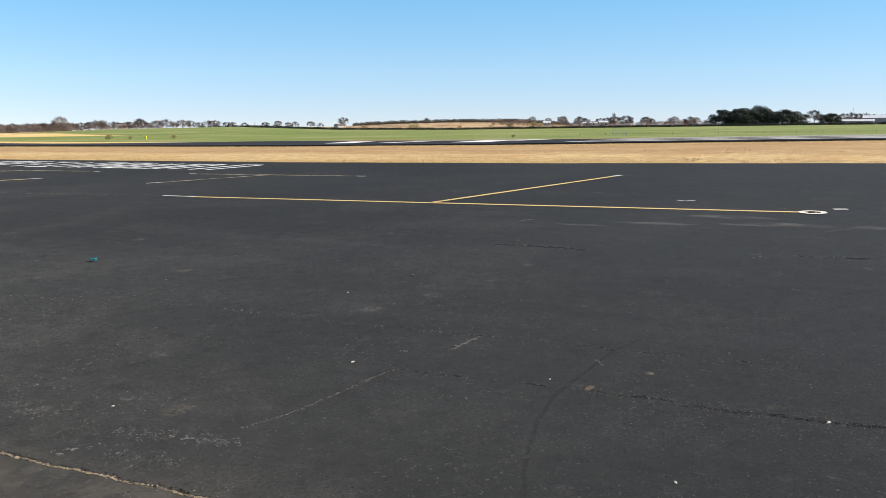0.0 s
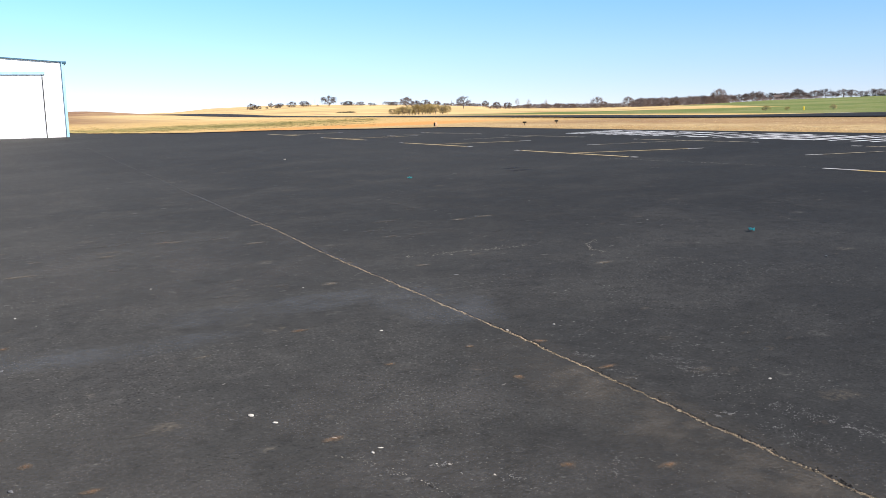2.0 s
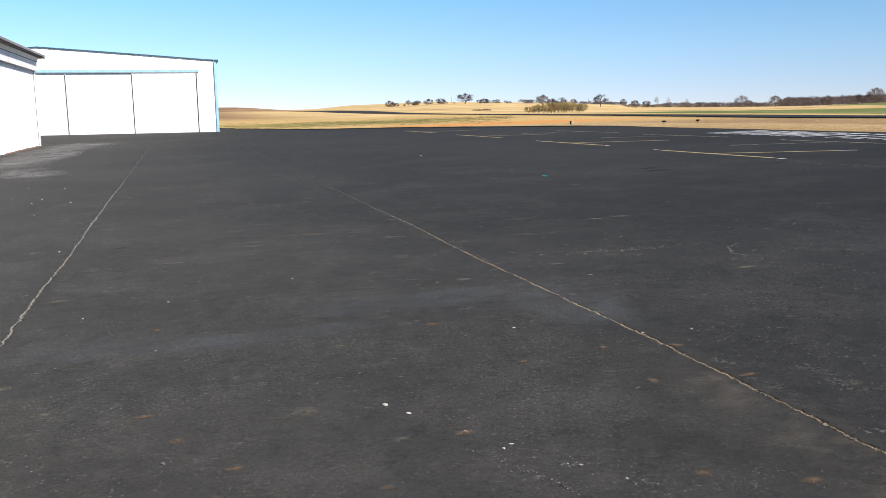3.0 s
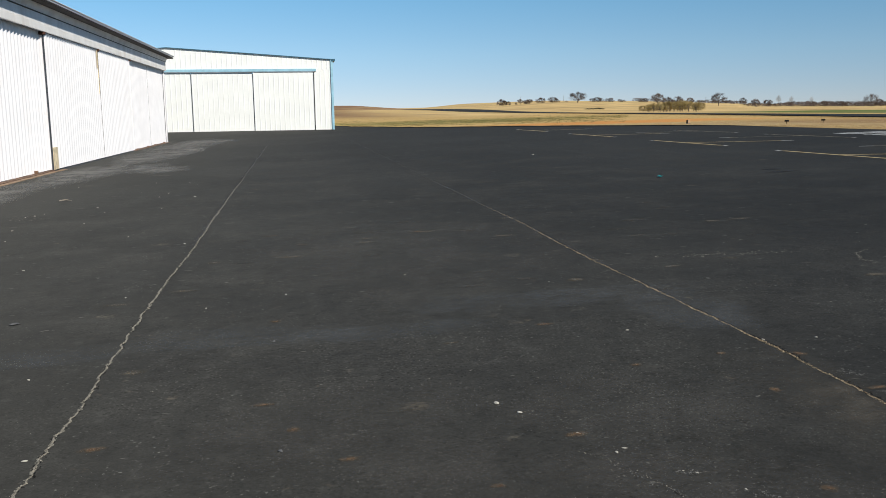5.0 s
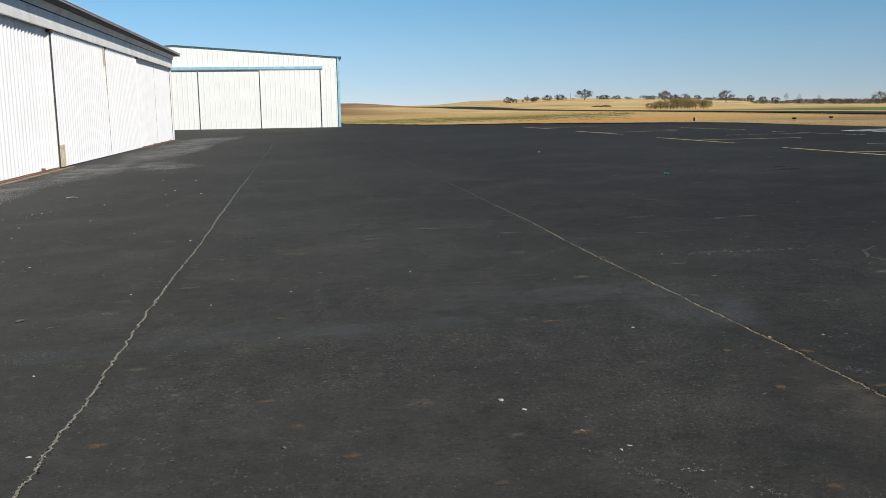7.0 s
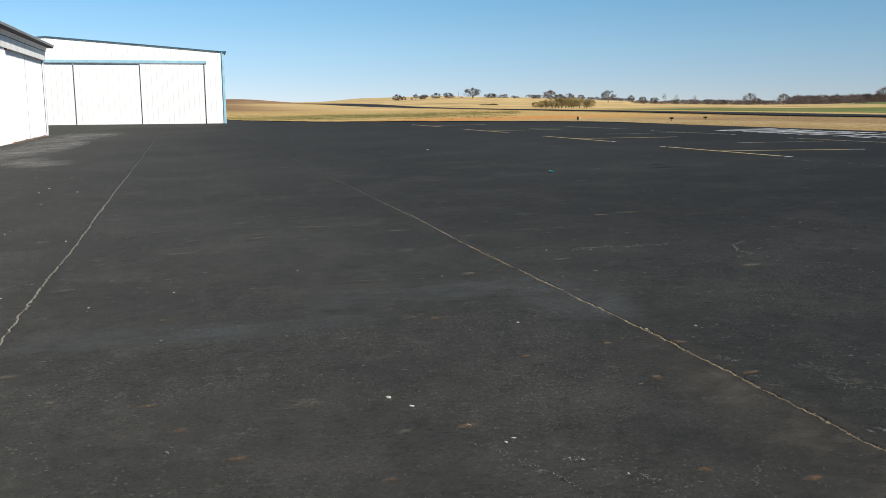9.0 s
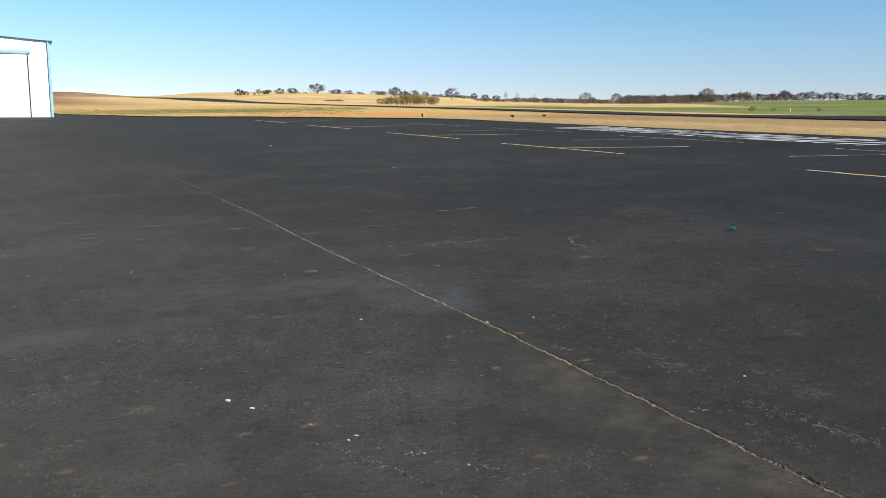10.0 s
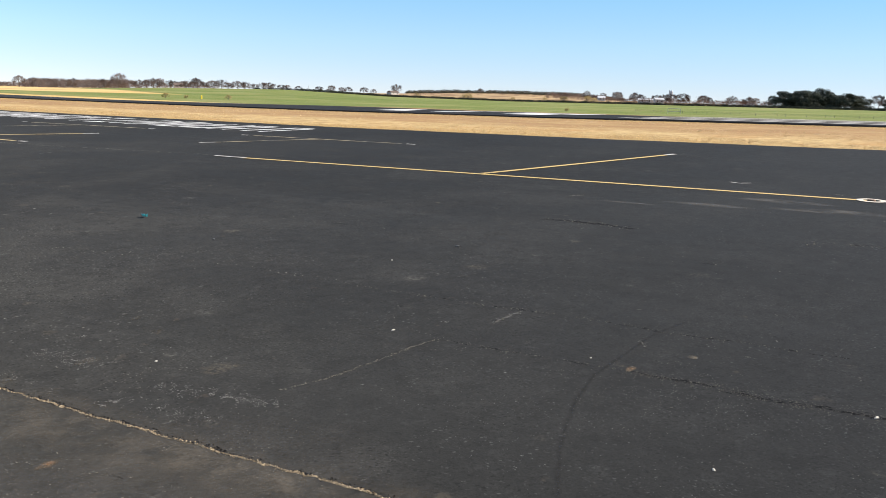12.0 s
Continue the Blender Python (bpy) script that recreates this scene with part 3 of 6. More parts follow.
big = tie_down(((11.60, 0.34), (11.07, 9.32)), ((11.36, 5.24), (16.15, 3.89)), "long yellow painted tie-down mark on the apron", yellow_paint, 0.097, False)
def painted_ring(x, y, inner, outer):
    """A worn white ring round a tie-down anchor."""
    verts, faces, n = [], [], 36
    for i in range(n):
        a = 2 * math.pi * i / n
        for r in (inner, outer):
            q = r * (1 + 0.06 * noise.noise((math.cos(a) * 2, math.sin(a) * 2, r)))
            verts.append((x + math.cos(a) * q, y + math.sin(a) * q, apron_z(x + math.cos(a) * q, y) + 0.009))
    for i in range(n):
        j = (i + 1) % n
        faces.append((2 * i, 2 * i + 1, 2 * j + 1, 2 * j))
    mesh_object("anchor_ring", verts, faces, faded_cream, big, "worn white ring round the anchor")
    bm = bmesh.new()
    bmesh.ops.create_cone(bm, cap_ends=True, segments=14, radius1=0.05, radius2=0.04, depth=0.02, matrix=Matrix.Translation((x, y, apron_z(x, y) + 0.01)))
    part("anchor", bm, rust, big, "rusty steel anchor stud")


painted_ring(11.59, 0.32, 0.095, 0.165)
paint_mark("worn_end", (11.075, 9.22), (11.05, 9.84), 0.08, worn_white, big, 0.009, label="white worn end of the line")
paint_mark("anchor_patch", (12.01, 0.10), (12.06, -0.06), 0.09, worn_white, big)
paint_mark("anchor_patch", (12.53, 2.09), (12.45, 1.97), 0.035, worn_white, big)
paint_mark("anchor_patch", (12.45, 1.97), (12.57, 1.84), 0.035, worn_white, big)
for y, l in ((14.62, 4.0), (21.82, 4.1), (29.9, 4.3), (38.3, 4.4)):
    tie_down(((10.99, y), (10.88, y + l)), ((10.95, y + 2.0), (13.0, y + 0.55)), "pale yellow painted tie-down mark, slightly faded", cream_yellow)
for y, l in ((8.85, 3.5), (15.6, 3.6), (22.3, 3.7), (28.6, 4.0)):
    x = 15.22 - 0.02 * (y - 8)
    tie_down(((x, y), (x - 0.22, y + l)), ((x - 0.12, y + l * 0.52), (13.12 - 0.006 * y, y + l * 0.81)), "thin faded yellow tie-down mark", yellow_faded, 0.075)

lettering = new("painted_lettering")
tagged(lettering, "big worn white painted lettering on the apron", "pavement marking")
rng = random.Random(7)
y, row = 12.9, 0
while y < 24.0:
    # one letter that cannot be read: long leaning strokes, and short ones across them
    wide, top = rng.uniform(0.42, 0.62), rng.uniform(17.5, 17.75)
    for k in (0.0, wide) if rng.random() < 0.7 else (wide * 0.5,):
        paint_mark("stroke", (16.02, y + k + 0.18), (top, y + k - 0.18), rng.uniform(0.12, 0.17), white_paint, lettering, 0.005 + 0.0004 * (row % 5))
        row += 1
    for x in rng.sample((16.08, 16.85, 17.6), rng.choice((1, 1, 2))):
        lean = 0.18 - 0.22 * (x - 16.02)
        paint_mark("stroke", (x, y + lean - 0.05), (x - 0.04, y + wide + lean + 0.05), rng.uniform(0.12, 0.17), white_paint, lettering, 0.008 + 0.0004 * (row % 5))
        row += 1
    y += wide + rng.choice((0.22, 0.28, 0.34, 0.34, 0.6))

# ---- painted markings on the runway ----
def runway_z(x, y):
    return run_z(x, y) + 0.05 - 0.03 * abs(x - 47) / 9


for i in range(5):
    x = 40.0 + i * 3.5
    v, f = strip((x, 12.0), (x, -34.0), 1.35, runway_z, 0.02, 30)
    mesh_object("threshold_stripe", v, f, worn_white, runway)
for a, b, w in (((41.5, 25.2), (48.5, 27.6), 1.6), ((42, 22.6), (46, 22.2), 1.1), ((50.5, 25), (50.5, 17.8), 1.2), ((41.5, 17.6), (48, 18.4), 2.0), ((46, 17), (52, 17.2), 1.5)):
    v, f = strip(a, b, w, runway_z, 0.02, 10)
    mesh_object("number_stroke", v, f, white_paint, runway)
for i in range(3):
    v, f = strip((47, 40 + i * 48), (47, 62 + i * 48), 0.5, runway_z, 0.02, 16)
    mesh_object("centre_dash", v, f, white_paint, runway)

# ---- ribbed sheet ----
def ribbed(name, along, lo, hi, fixed, z0, z1, period, depth, face, mat, parent, label="", flat=0.0, skew=0.0, top=None):
    """A sheet of ribbed metal, a solid: along 'y' or 'x' from lo to hi, its outer face at `fixed`, facing face (+1 or -1).
    flat: share of each period that is flat (0: round corrugation). top: height of the upper edge along the sheet."""
    n = max(4, int(round((hi - lo) / period * (12 if flat else 8))))
    verts, faces = [], []
    for i in range(n + 1):
        u = lerp(lo, hi, i / n)
        ph = ((u - lo) / period) % 1.0
        if flat:
            k = 1.0 if 0.08 < ph < 0.22 else 0.0
        else:
            k = 0.5 + 0.5 * math.sin(2 * math.pi * ph)
        off = fixed + face * depth * (k - 1.0)
        zt = top(u) if top else z1
        for z, o in ((z0, off), (zt, off + skew), (zt, fixed - face * 0.12 + skew), (z0, fixed - face * 0.12)):
            verts.append((o, u, z) if along == "y" else (u, o, z))
    for i in range(n):
        a, b = 4 * i, 4 * i + 4
        for k in range(4):
            faces.append((a + k, a + (k + 1) % 4, b + (k + 1) % 4, b + k))
    faces += [(0, 1, 2, 3), tuple(4 * n + k for k in (3, 2, 1, 0))]
    ob = mesh_object(name, verts, faces, mat, parent, label)
    bm = bmesh.new()
    bm.from_mesh(ob.data)
    bmesh.ops.recalc_face_normals(bm, faces=bm.faces)
    bm.to_mesh(ob.data)
    bm.free()
    return ob


rust_dark = simple("dark_red_rust", (0.09, 0.035, 0.022), 0.9, 0.3, 8.0)


# ---- the old white hangar beside the apron ----
def old_hangar():
    h = new("old_hangar")
    tagged(h, "long white corrugated metal hangar with sliding doors and rusty rail", "hangar")
    X, Y0, Y1, ZB, ZD = -6.63, 6.0, 50.45, -0.20, 3.58
    back = X - 15.0
    # doors on an outer and an inner track
    for lo, hi, inner in ((6.3, 12.6, 0), (12.6, 19.2, 1), (19.2, 26.40, 1), (26.44, 33.38, 0), (33.42, 39.65, 0), (39.75, 44.75, 1), (44.8, 50.15, 1)):
        f = X - (0.10 if inner else 0.0)
        d = ribbed("door", "y", lo, hi, f, ZB + 0.04, ZD + (0.1 if inner else 0.02), 0.285, 0.055, 1, white_sheet, h)
        for y in (lo, hi):
            box_part("stile", (f - 0.03, f + 0.004, y - (0.010 if y == hi else 0.030), y + (0.010 if y == hi else 0.022), ZB + 0.04, ZD), rust_dark if y == 33.42 else dark_gap if y == lo or y == 50.15 else white_sheet, d, bevel=0.003)
        for k in (0.2, 0.8) if inner else ():
            y = lerp(lo, hi, k)
            box_part("roller_guide", (f - 0.05, f + 0.07, y - 0.04, y + 0.04, ZB, ZB + (0.11 if y < 30 else 0.07)), rust, d, "rusty steel roller guide")
    # the post between the tracks
    box_part("rusty_foot", (X - 0.02, X + 0.012, 26.46, 26.98, ZB + 0.04, ZB + 0.66), rust_post, h, "rust-stained peeling foot of the door", bevel=0.002)
    box_part("end_post", (X - 0.5, X - 0.05, 50.16, Y1, ZB - 0.02, ZD + 0.05), white_sheet, h)
    for y in (26.42, 33.4, 39.7):
        box_part("track_bracket", (X - 0.10, X + 0.06, y - 0.07, y + 0.07, ZD - 0.05, ZD + 0.035), rust_dark, h, "dark red rusty track bracket", bevel=0.012)
    # rust running down from the track at the worn joint
    box_part("rust_streak", (X - 0.01, X + 0.007, 33.23, 33.37, ZD - 0.62, ZD - 0.02), rust_post, h, "rust-stained strip beside the door joint", bevel=0.002)
    box_part("rust_streak", (X - 0.01, X + 0.006, 33.31, 33.37, ZD - 1.5, ZD - 0.62), rust_post, h, "rust-stained strip beside the door joint", bevel=0.002)
    # header, fascia and eave
    box_part("header_beam", (X - 0.02, X + 0.05, Y0, Y1 + 0.05, ZD + 0.03, ZD + 0.23), pale_beam, h, "dusty white header beam over the door track")
    box_part("soffit", (X - 0.6, X - 0.02, Y0, Y1, ZD + 0.12, ZD + 0.2), dark_gap, h)
    box_part("lower_fascia", (X - 0.1, X + 0.04, Y0, Y1 + 0.1, ZD + 0.23, ZD + 0.49), grey_fascia, h)
    box_part("drip_strip", (X - 0.1, X + 0.075, Y0, Y1 + 0.1, ZD + 0.49, ZD + 0.51), dark_gap, h)
    # the upper fascia leans out to the roof edge; the lean is added to shade it
    bm = bmesh.new()
    prof = ((X - 0.1, ZD + 0.51), (X + 0.06, ZD + 0.51), (X + 0.13, ZD + 0.70), (X - 0.1, ZD + 0.70))
    a = [bm.verts.new((x, Y0, z)) for x, z in prof]
    b = [bm.verts.new((x, Y1 + 0.12, z)) for x, z in prof]
    for i in range(4):
        bm.faces.new((a[i], a[(i + 1) % 4], b[(i + 1) % 4], b[i]))
    bm.faces.new(a), bm.faces.new(b)
    part("upper_fascia", bm, grey_fascia, h)
    box_part("roof_edge", (X - 0.3, X + 0.38, Y0 - 0.3, Y1 + 0.75, ZD + 0.70, ZD + 0.76), dark_eave, h, "dark brown roof edge", bevel=0.02)
    box_part("roof_trim", (X + 0.30, X + 0.43, Y0 - 0.3, Y1 + 0.72, ZD + 0.815, ZD + 0.845), roof_metal, h, "pale turned-down edge of the roof sheet", bevel=0.008)
    # walls and roof
    box_part("end_wall", (back, X - 0.5, Y1 - 0.2, Y1 - 0.02, ZB - 0.2, ZD + 0.7), white_sheet, h)
    box_part("near_end_wall", (back, X - 0.02, Y0 + 0.02, Y0 + 0.2, ZB - 0.3, ZD + 0.7), white_sheet, h)
    box_part("back_wall", (back - 0.15, back, Y0, Y1, ZB - 0.4, ZD + 0.7), white_sheet, h)
    bm = bmesh.new()
    mid = (X + back) / 2
    zt = ZD + 0.80
    pts = [(X + 0.40, zt + 0.015), (mid, zt + 1.1), (back - 0.4, zt), (back - 0.4, zt - 0.08), (mid, zt + 1.0), (X + 0.40, zt - 0.035)]
    a = [bm.verts.new((x, Y0 - 0.3, z)) for x, z in pts]
    b = [bm.verts.new((x, Y1 + 0.7, z)) for x, z in pts]
    for i in range(6):
        bm.faces.new((a[i], a[(i + 1) % 6], b[(i + 1) % 6], b[i]))
    bm.faces.new(a), bm.faces.new(b)
    part("roof", bm, roof_metal, h)
    # rusty bottom rail on a concrete strip
    box_part("bottom_rail", (X - 0.42, X + 0.03, Y0, 26.4, ZB - 0.05, ZB + 0.03), rust, h, "rusty brown bottom rail")
    box_part("bottom_rail", (X - 0.42, X + 0.012, 26.44, 39.7, ZB - 0.05, ZB + 0.012), dark_gap, h, "dark worn bottom rail")
    box_part("bottom_rail", (X - 0.42, X + 0.03, 39.74, Y1, ZB - 0.05, ZB + 0.02), rust, h, "rusty brown bottom rail")
    box_part("sill", (X + 0.05, X + 0.20, Y0, 27.2, ZB - 0.1, ZB + 0.018), stained_sill, h, "rust-stained concrete sill")
    return h


old_hangar()


# ---- the newer hangar with blue trim ----
def new_hangar():
    h = new("new_hangar")
    tagged(h, "off-white ribbed metal hangar with pale blue trim and sliding doors", "hangar")
    Y, XR, XM, ZB, ZE, ZP = 62.0, 2.70, -8.0, 0.09, 4.80, 5.62
    XL, YB = 2 * XM - XR, 84.0
    roofline = lambda x: ZE + (ZP - ZE) * (1 - abs(x - XM) / (XR - XM)) ** 0.95
    HD = 4.16

    # gable above the door header, and the wall beside the doors
    ribbed("gable", "x", XL, XR, Y + 0.02, HD, ZE, 0.33, 0.012, -1, cream_sheet, h, flat=0.6, top=lambda x: roofline(x) - 0.02)
    ribbed("side_panel", "x", 1.57, XR, Y + 0.02, ZB - 0.05, HD, 0.33, 0.012, -1, cream_sheet, h, flat=0.6)
    ribbed("side_panel", "x", XL, -17.6, Y + 0.02, ZB - 0.05, HD, 0.33, 0.012, -1, cream_sheet, h, flat=0.6)
    for lo, hi, inner in ((-17.6, -14.6, 0), (-14.6, -10.55, 1), (-10.55, -6.55, 1), (-6.5, -2.52, 1), (-2.48, 1.51, 0)):
        f = Y + (0.045 if inner else -0.02)
        d = ribbed("door", "x", lo, hi, f, ZB + 0.02, 4.03, 0.33, 0.012, -1, cream_sheet, h, flat=0.6)
        for x in (lo, hi):
            box_part("stile", (x - 0.006, x + 0.006, f - 0.006, f + 0.02, ZB + 0.02, 4.03), door_edge, d, "grey door edge", bevel=0.004)
    box_part("door_header", (-17.8, 1.72, Y - 0.075, Y + 0.02, 4.03, 4.21), blue_trim, h, "pale blue door header", bevel=0.01)
    box_part("track", (-17.7, 1.6, Y - 0.06, Y + 0.10, 3.99, 4.03), door_edge, h)
    box_part("corner_trim", (XR, XR + 0.15, Y - 0.06, Y + 0.12, ZB - 0.05, ZE), blue_trim, h, "pale blue corner trim")
    box_part("side_wall", (XR - 0.05, XR + 0.07, Y + 0.12, YB, ZB - 0.3, ZE), cream_sheet, h)
    box_part("far_side_wall", (XL - 0.12, XL, Y, YB, ZB - 0.5, ZE), cream_sheet, h)
    box_part("back_wall", (XL, XR, YB - 0.1, YB, ZB - 0.4, ZE), cream_sheet, h)
    # roof with its dark teal edge
    for name, y0, y1, up, mat in (("roof", Y - 0.04, YB + 0.2, 0.0, roof_metal), ("rake_trim", Y - 0.07, Y - 0.04, 0.006, teal_edge)):
        bm = bmesh.new()
        n = 24
        prof = [(lerp(XL - 0.3, XR + 0.3, i / n)) for i in range(n + 1)]
        rings = []
        for y in (y0, y1):
            top = [bm.verts.new((x, y, roofline(min(max(x, XL), XR)) + 0.02 + up)) for x in prof]
            low = [bm.verts.new((x, y, roofline(min(max(x, XL), XR)) - 0.015 - up)) for x in prof]
            rings.append((top, low))
        (t0, l0), (t1, l1) = rings
        for i in range(n):
            bm.faces.new((t0[i], t0[i + 1], t1[i + 1], t1[i]))
            bm.faces.new((l0[i], l1[i], l1[i + 1], l0[i + 1]))
            bm.faces.new((t0[i], l0[i], l0[i + 1], t0[i + 1]))
            bm.faces.new((t1[i], t1[i + 1], l1[i + 1], l1[i]))
        bm.faces.new((t0[0], t1[0], l1[0], l0[0])), bm.faces.new((t0[n], l0[n], l1[n], t1[n]))
        part(name, bm, mat, h)
    box_part("gutter", (XR + 0.07, XR + 0.3, Y - 0.1, YB, ZE - 0.1, ZE + 0.04), teal_edge, h)
    return h


new_hangar()


# ---- trees ----
def limb(verts, faces, a, b, r0, r1, sides=4):
    d = (b - a).normalized()
    u = d.orthogonal().normalized()
    w = d.cross(u)
    k = len(verts)
    for p, r in ((a, r0), (b, r1)):
        for i in range(sides):
            t = 2 * math.pi * i / sides
            verts.append(p + (u * math.cos(t) + w * math.sin(t)) * r)
    for i in range(sides):
        j = (i + 1) % sides
        faces.append((k + i, k + j, k + sides + j, k + sides + i))


def grow(rng, height, spread, low=0.2, slim=1.0):
    """Trunk and limbs of a bare tree whose limbs end on a rounded dome, and the places and directions where its twigs begin."""
    verts, faces, tips = [], [], []
    mid, up = height * (low + (1 - low) * 0.42), height * (1 - low) * 0.56
    side = up * spread

    def dome(a, el, k=1.0):
        lump = 0.86 + 0.22 * noise.noise((math.cos(a) * 1.6 + height, math.sin(a) * 1.6, el * 1.5 + spread))
        return Vector((math.cos(a) * math.cos(el) * side * k * lump, math.sin(a) * math.cos(el) * side * k * lump, mid + math.sin(el) * up * k * lump))

    def run(p, q, r0, r1, steps, sag, sides):
        pts, out = [p], (q - p).length
        for i in range(1, steps + 1):
            t = i / steps
            n = p.lerp(q, t) + Vector((rng.gauss(0, 1), rng.gauss(0, 1), rng.gauss(0, 1))) * out * 0.035 + Vector((0, 0, sag * out * math.sin(math.pi * t)))
            limb(verts, faces, pts[-1], n, lerp(r0, r1, (i - 1) / steps), lerp(r0, r1, t), sides)
            pts.append(n)
        return pts

    thick = height * 0.026 * slim
    trunk = run(Vector((0, 0, -0.4)), Vector((rng.gauss(0, 0.1), rng.gauss(0, 0.1), height * low)), thick, thick * 0.8, 3, 0.0, 6)
    leader = run(trunk[-1], dome(rng.uniform(0, 6.3), 1.2, 0.8), thick * 0.7, thick * 0.2, 4, 0.0, 5)
    n = 9
    for i in range(n):
        a, el = 2.4 * i + rng.uniform(-0.4, 0.4), (-0.25, 0.1, 0.45, 0.75, 1.05)[i % 5] + rng.uniform(-0.15, 0.15)
        start = leader[i % 3] if i % 3 else trunk[-1 - i % 2]
        bough = run(start, dome(a, el, 0.72), thick * 0.5, thick * 0.18, 4, 0.06, 4)
        for j in range(5):
            b, f = a + rng.gauss(0, 0.42), min(1.5, max(-0.45, el + rng.gauss(0, 0.35)))
            branch = run(bough[1 + j % 4], dome(b, f, rng.uniform(0.78, 0.95)), thick * 0.2, thick * 0.09, 3, 0.03, 3)
            for _ in range(3):
                end = dome(b + rng.gauss(0, 0.22), f + rng.gauss(0, 0.2), rng.uniform(0.86, 1.02))
                spray = run(branch[rng.randint(1, 3)], end, thick * 0.09, thick * 0.05, 2, 0.02, 3)
                d = (end - branch[0]).normalized()
                tips += [(spray[1], d), (spray[2], d), (branch[2].lerp(end, rng.random()), d)]
    return verts, faces, tips


def twigs(rng, tips, n, length, width):
    verts, faces = [], []
    for p, d in tips:
        for _ in range(n):
            e = (d * 0.8 + Vector((rng.gauss(0, 1), rng.gauss(0, 1), rng.gauss(0.1, 0.8))) * 0.6).normalized()
            s = e.orthogonal().normalized() * width
            q = p + Vector((rng.gauss(0, 1), rng.gauss(0, 1), rng.gauss(0, 1))) * length * 0.3
            t = q + e * length * rng.uniform(0.4, 1.0)
            k = len(verts)
            verts += [q - s, q + s, t]
            faces.append((k, k + 1, k + 2))
    return verts, faces


def clumps(rng, height, spread, n, per, size):
    """Leaves lying in the skins of many rounded clumps, which together make a dense, lumpy evergreen crown."""
    verts, faces = [], []
    for i in range(n):
        a, k = 2.4 * i, math.sqrt((i + 0.5) / n)
        r = height * rng.uniform(0.16, 0.25)
        roof = height * (1 - 0.42 * k ** 2.2) - r
        c = Vector((math.cos(a) * k * spread * height * 0.5, math.sin(a) * k * spread * height * 0.5, roof * rng.uniform(0.08, 1.0) if i % 3 else roof))
        for _ in range(per):
            d = Vector((rng.gauss(0, 1), rng.gauss(0, 1), rng.gauss(0.25, 1))).normalized()
            q = c + Vector((d.x, d.y, d.z * 0.8)) * r * rng.uniform(0.78, 1.06)
            if q.z < 0.1:
                continue
            u = (d.orthogonal() + Vector((rng.gauss(0, 1), rng.gauss(0, 1), rng.gauss(0, 1))) * 0.6).normalized() * size * rng.uniform(0.6, 1.2)
            w = (d.cross(u).normalized() + d * rng.uniform(-0.5, 0.5)) * size * rng.uniform(0.5, 0.9)
            j = len(verts)
            verts += [q - u, q + w, q + u, q - w]
            faces.append((j, j + 1, j + 2, j + 3))
    return verts, faces


def make_tree(seed, name, label, crown_mat, n=7, leafy=False, spread=0.9, height=6.0, low=0.25, slim=1.0, trunk_mat=bark):
    rng = random.Random(seed)
    tv, tf, tips = grow(rng, height, 0.6 if leafy else spread, low, slim)
    if leafy:
        cv, cf = clumps(rng, height, spread, 34, 330, 0.13)
    else:
        cv, cf = twigs(rng, tips, n, 0.62, 0.022)
    k = height / max(v.z for v in cv)
    t = new(name)
    tagged(t, label, "tree")
    mesh_object("trunk", [v * k for v in tv], tf, trunk_mat, t)
    mesh_object("crown", [v * k for v in cv], cf, crown_mat, t)
    return t


def park(ob):
    """A first tree is itself the first of its kind; later ones are copies of it."""
    return {"ob": ob, "used": False}


def plant(stock, az, r, height, rng, base=6.0, sink=0.0, wide=1.0):
    x, y, z, k = spot(az, r)
    s = height * 1.12 / base * k
    m = pose(x, y, z - (0.05 + sink) * k, 0, 0, rng.uniform(0, 360)) @ Matrix.Diagonal((s * wide, s * wide, s, 1))
    if not stock["used"]:
        stock["used"] = True
        stock["ob"].matrix_basis = m
        return stock["ob"]
    made = copy_thing(stock["ob"], Matrix())
    made.matrix_basis = m
    return made


oaks = [park(make_tree(11 + i, "oak_tree", "bare winter oak with a rounded grey-brown crown", twig, 10, spread=1.3, low=0.17)) for i in range(4)]
small_oaks = [park(make_tree(31 + i, "small_tree", "small bare tree with dark reddish-brown twigs", dark_twig, 14, spread=1.25, low=0.03)) for i in range(2)]
thin_trees = [park(make_tree(41 + i, "poplar_tree", "tall thin bare tree with upright pale twigs", grey_twig, 1, spread=0.55, low=0.2, slim=0.5, trunk_mat=grey_twig)) for i in range(2)]
evergreens = [park(make_tree(51 + i, "evergreen_oak", "dense dark green evergreen oak", dark_leaf, 26, True, spread=1.45, low=0.2)) for i in range(3)]
brush = [park(make_tree(61 + i, "brush_shrub", "bare yellowish-brown brush shrub with many thin stems", brush_twig, 11, spread=1.05, low=0.03)) for i in range(3)]

rng = random.Random(5)


def pick(stocks):
    """Any of the stock, but each of them at least once."""
    any_one = rng.choice(stocks)
    return next((q for q in stocks if not q["used"]), any_one)


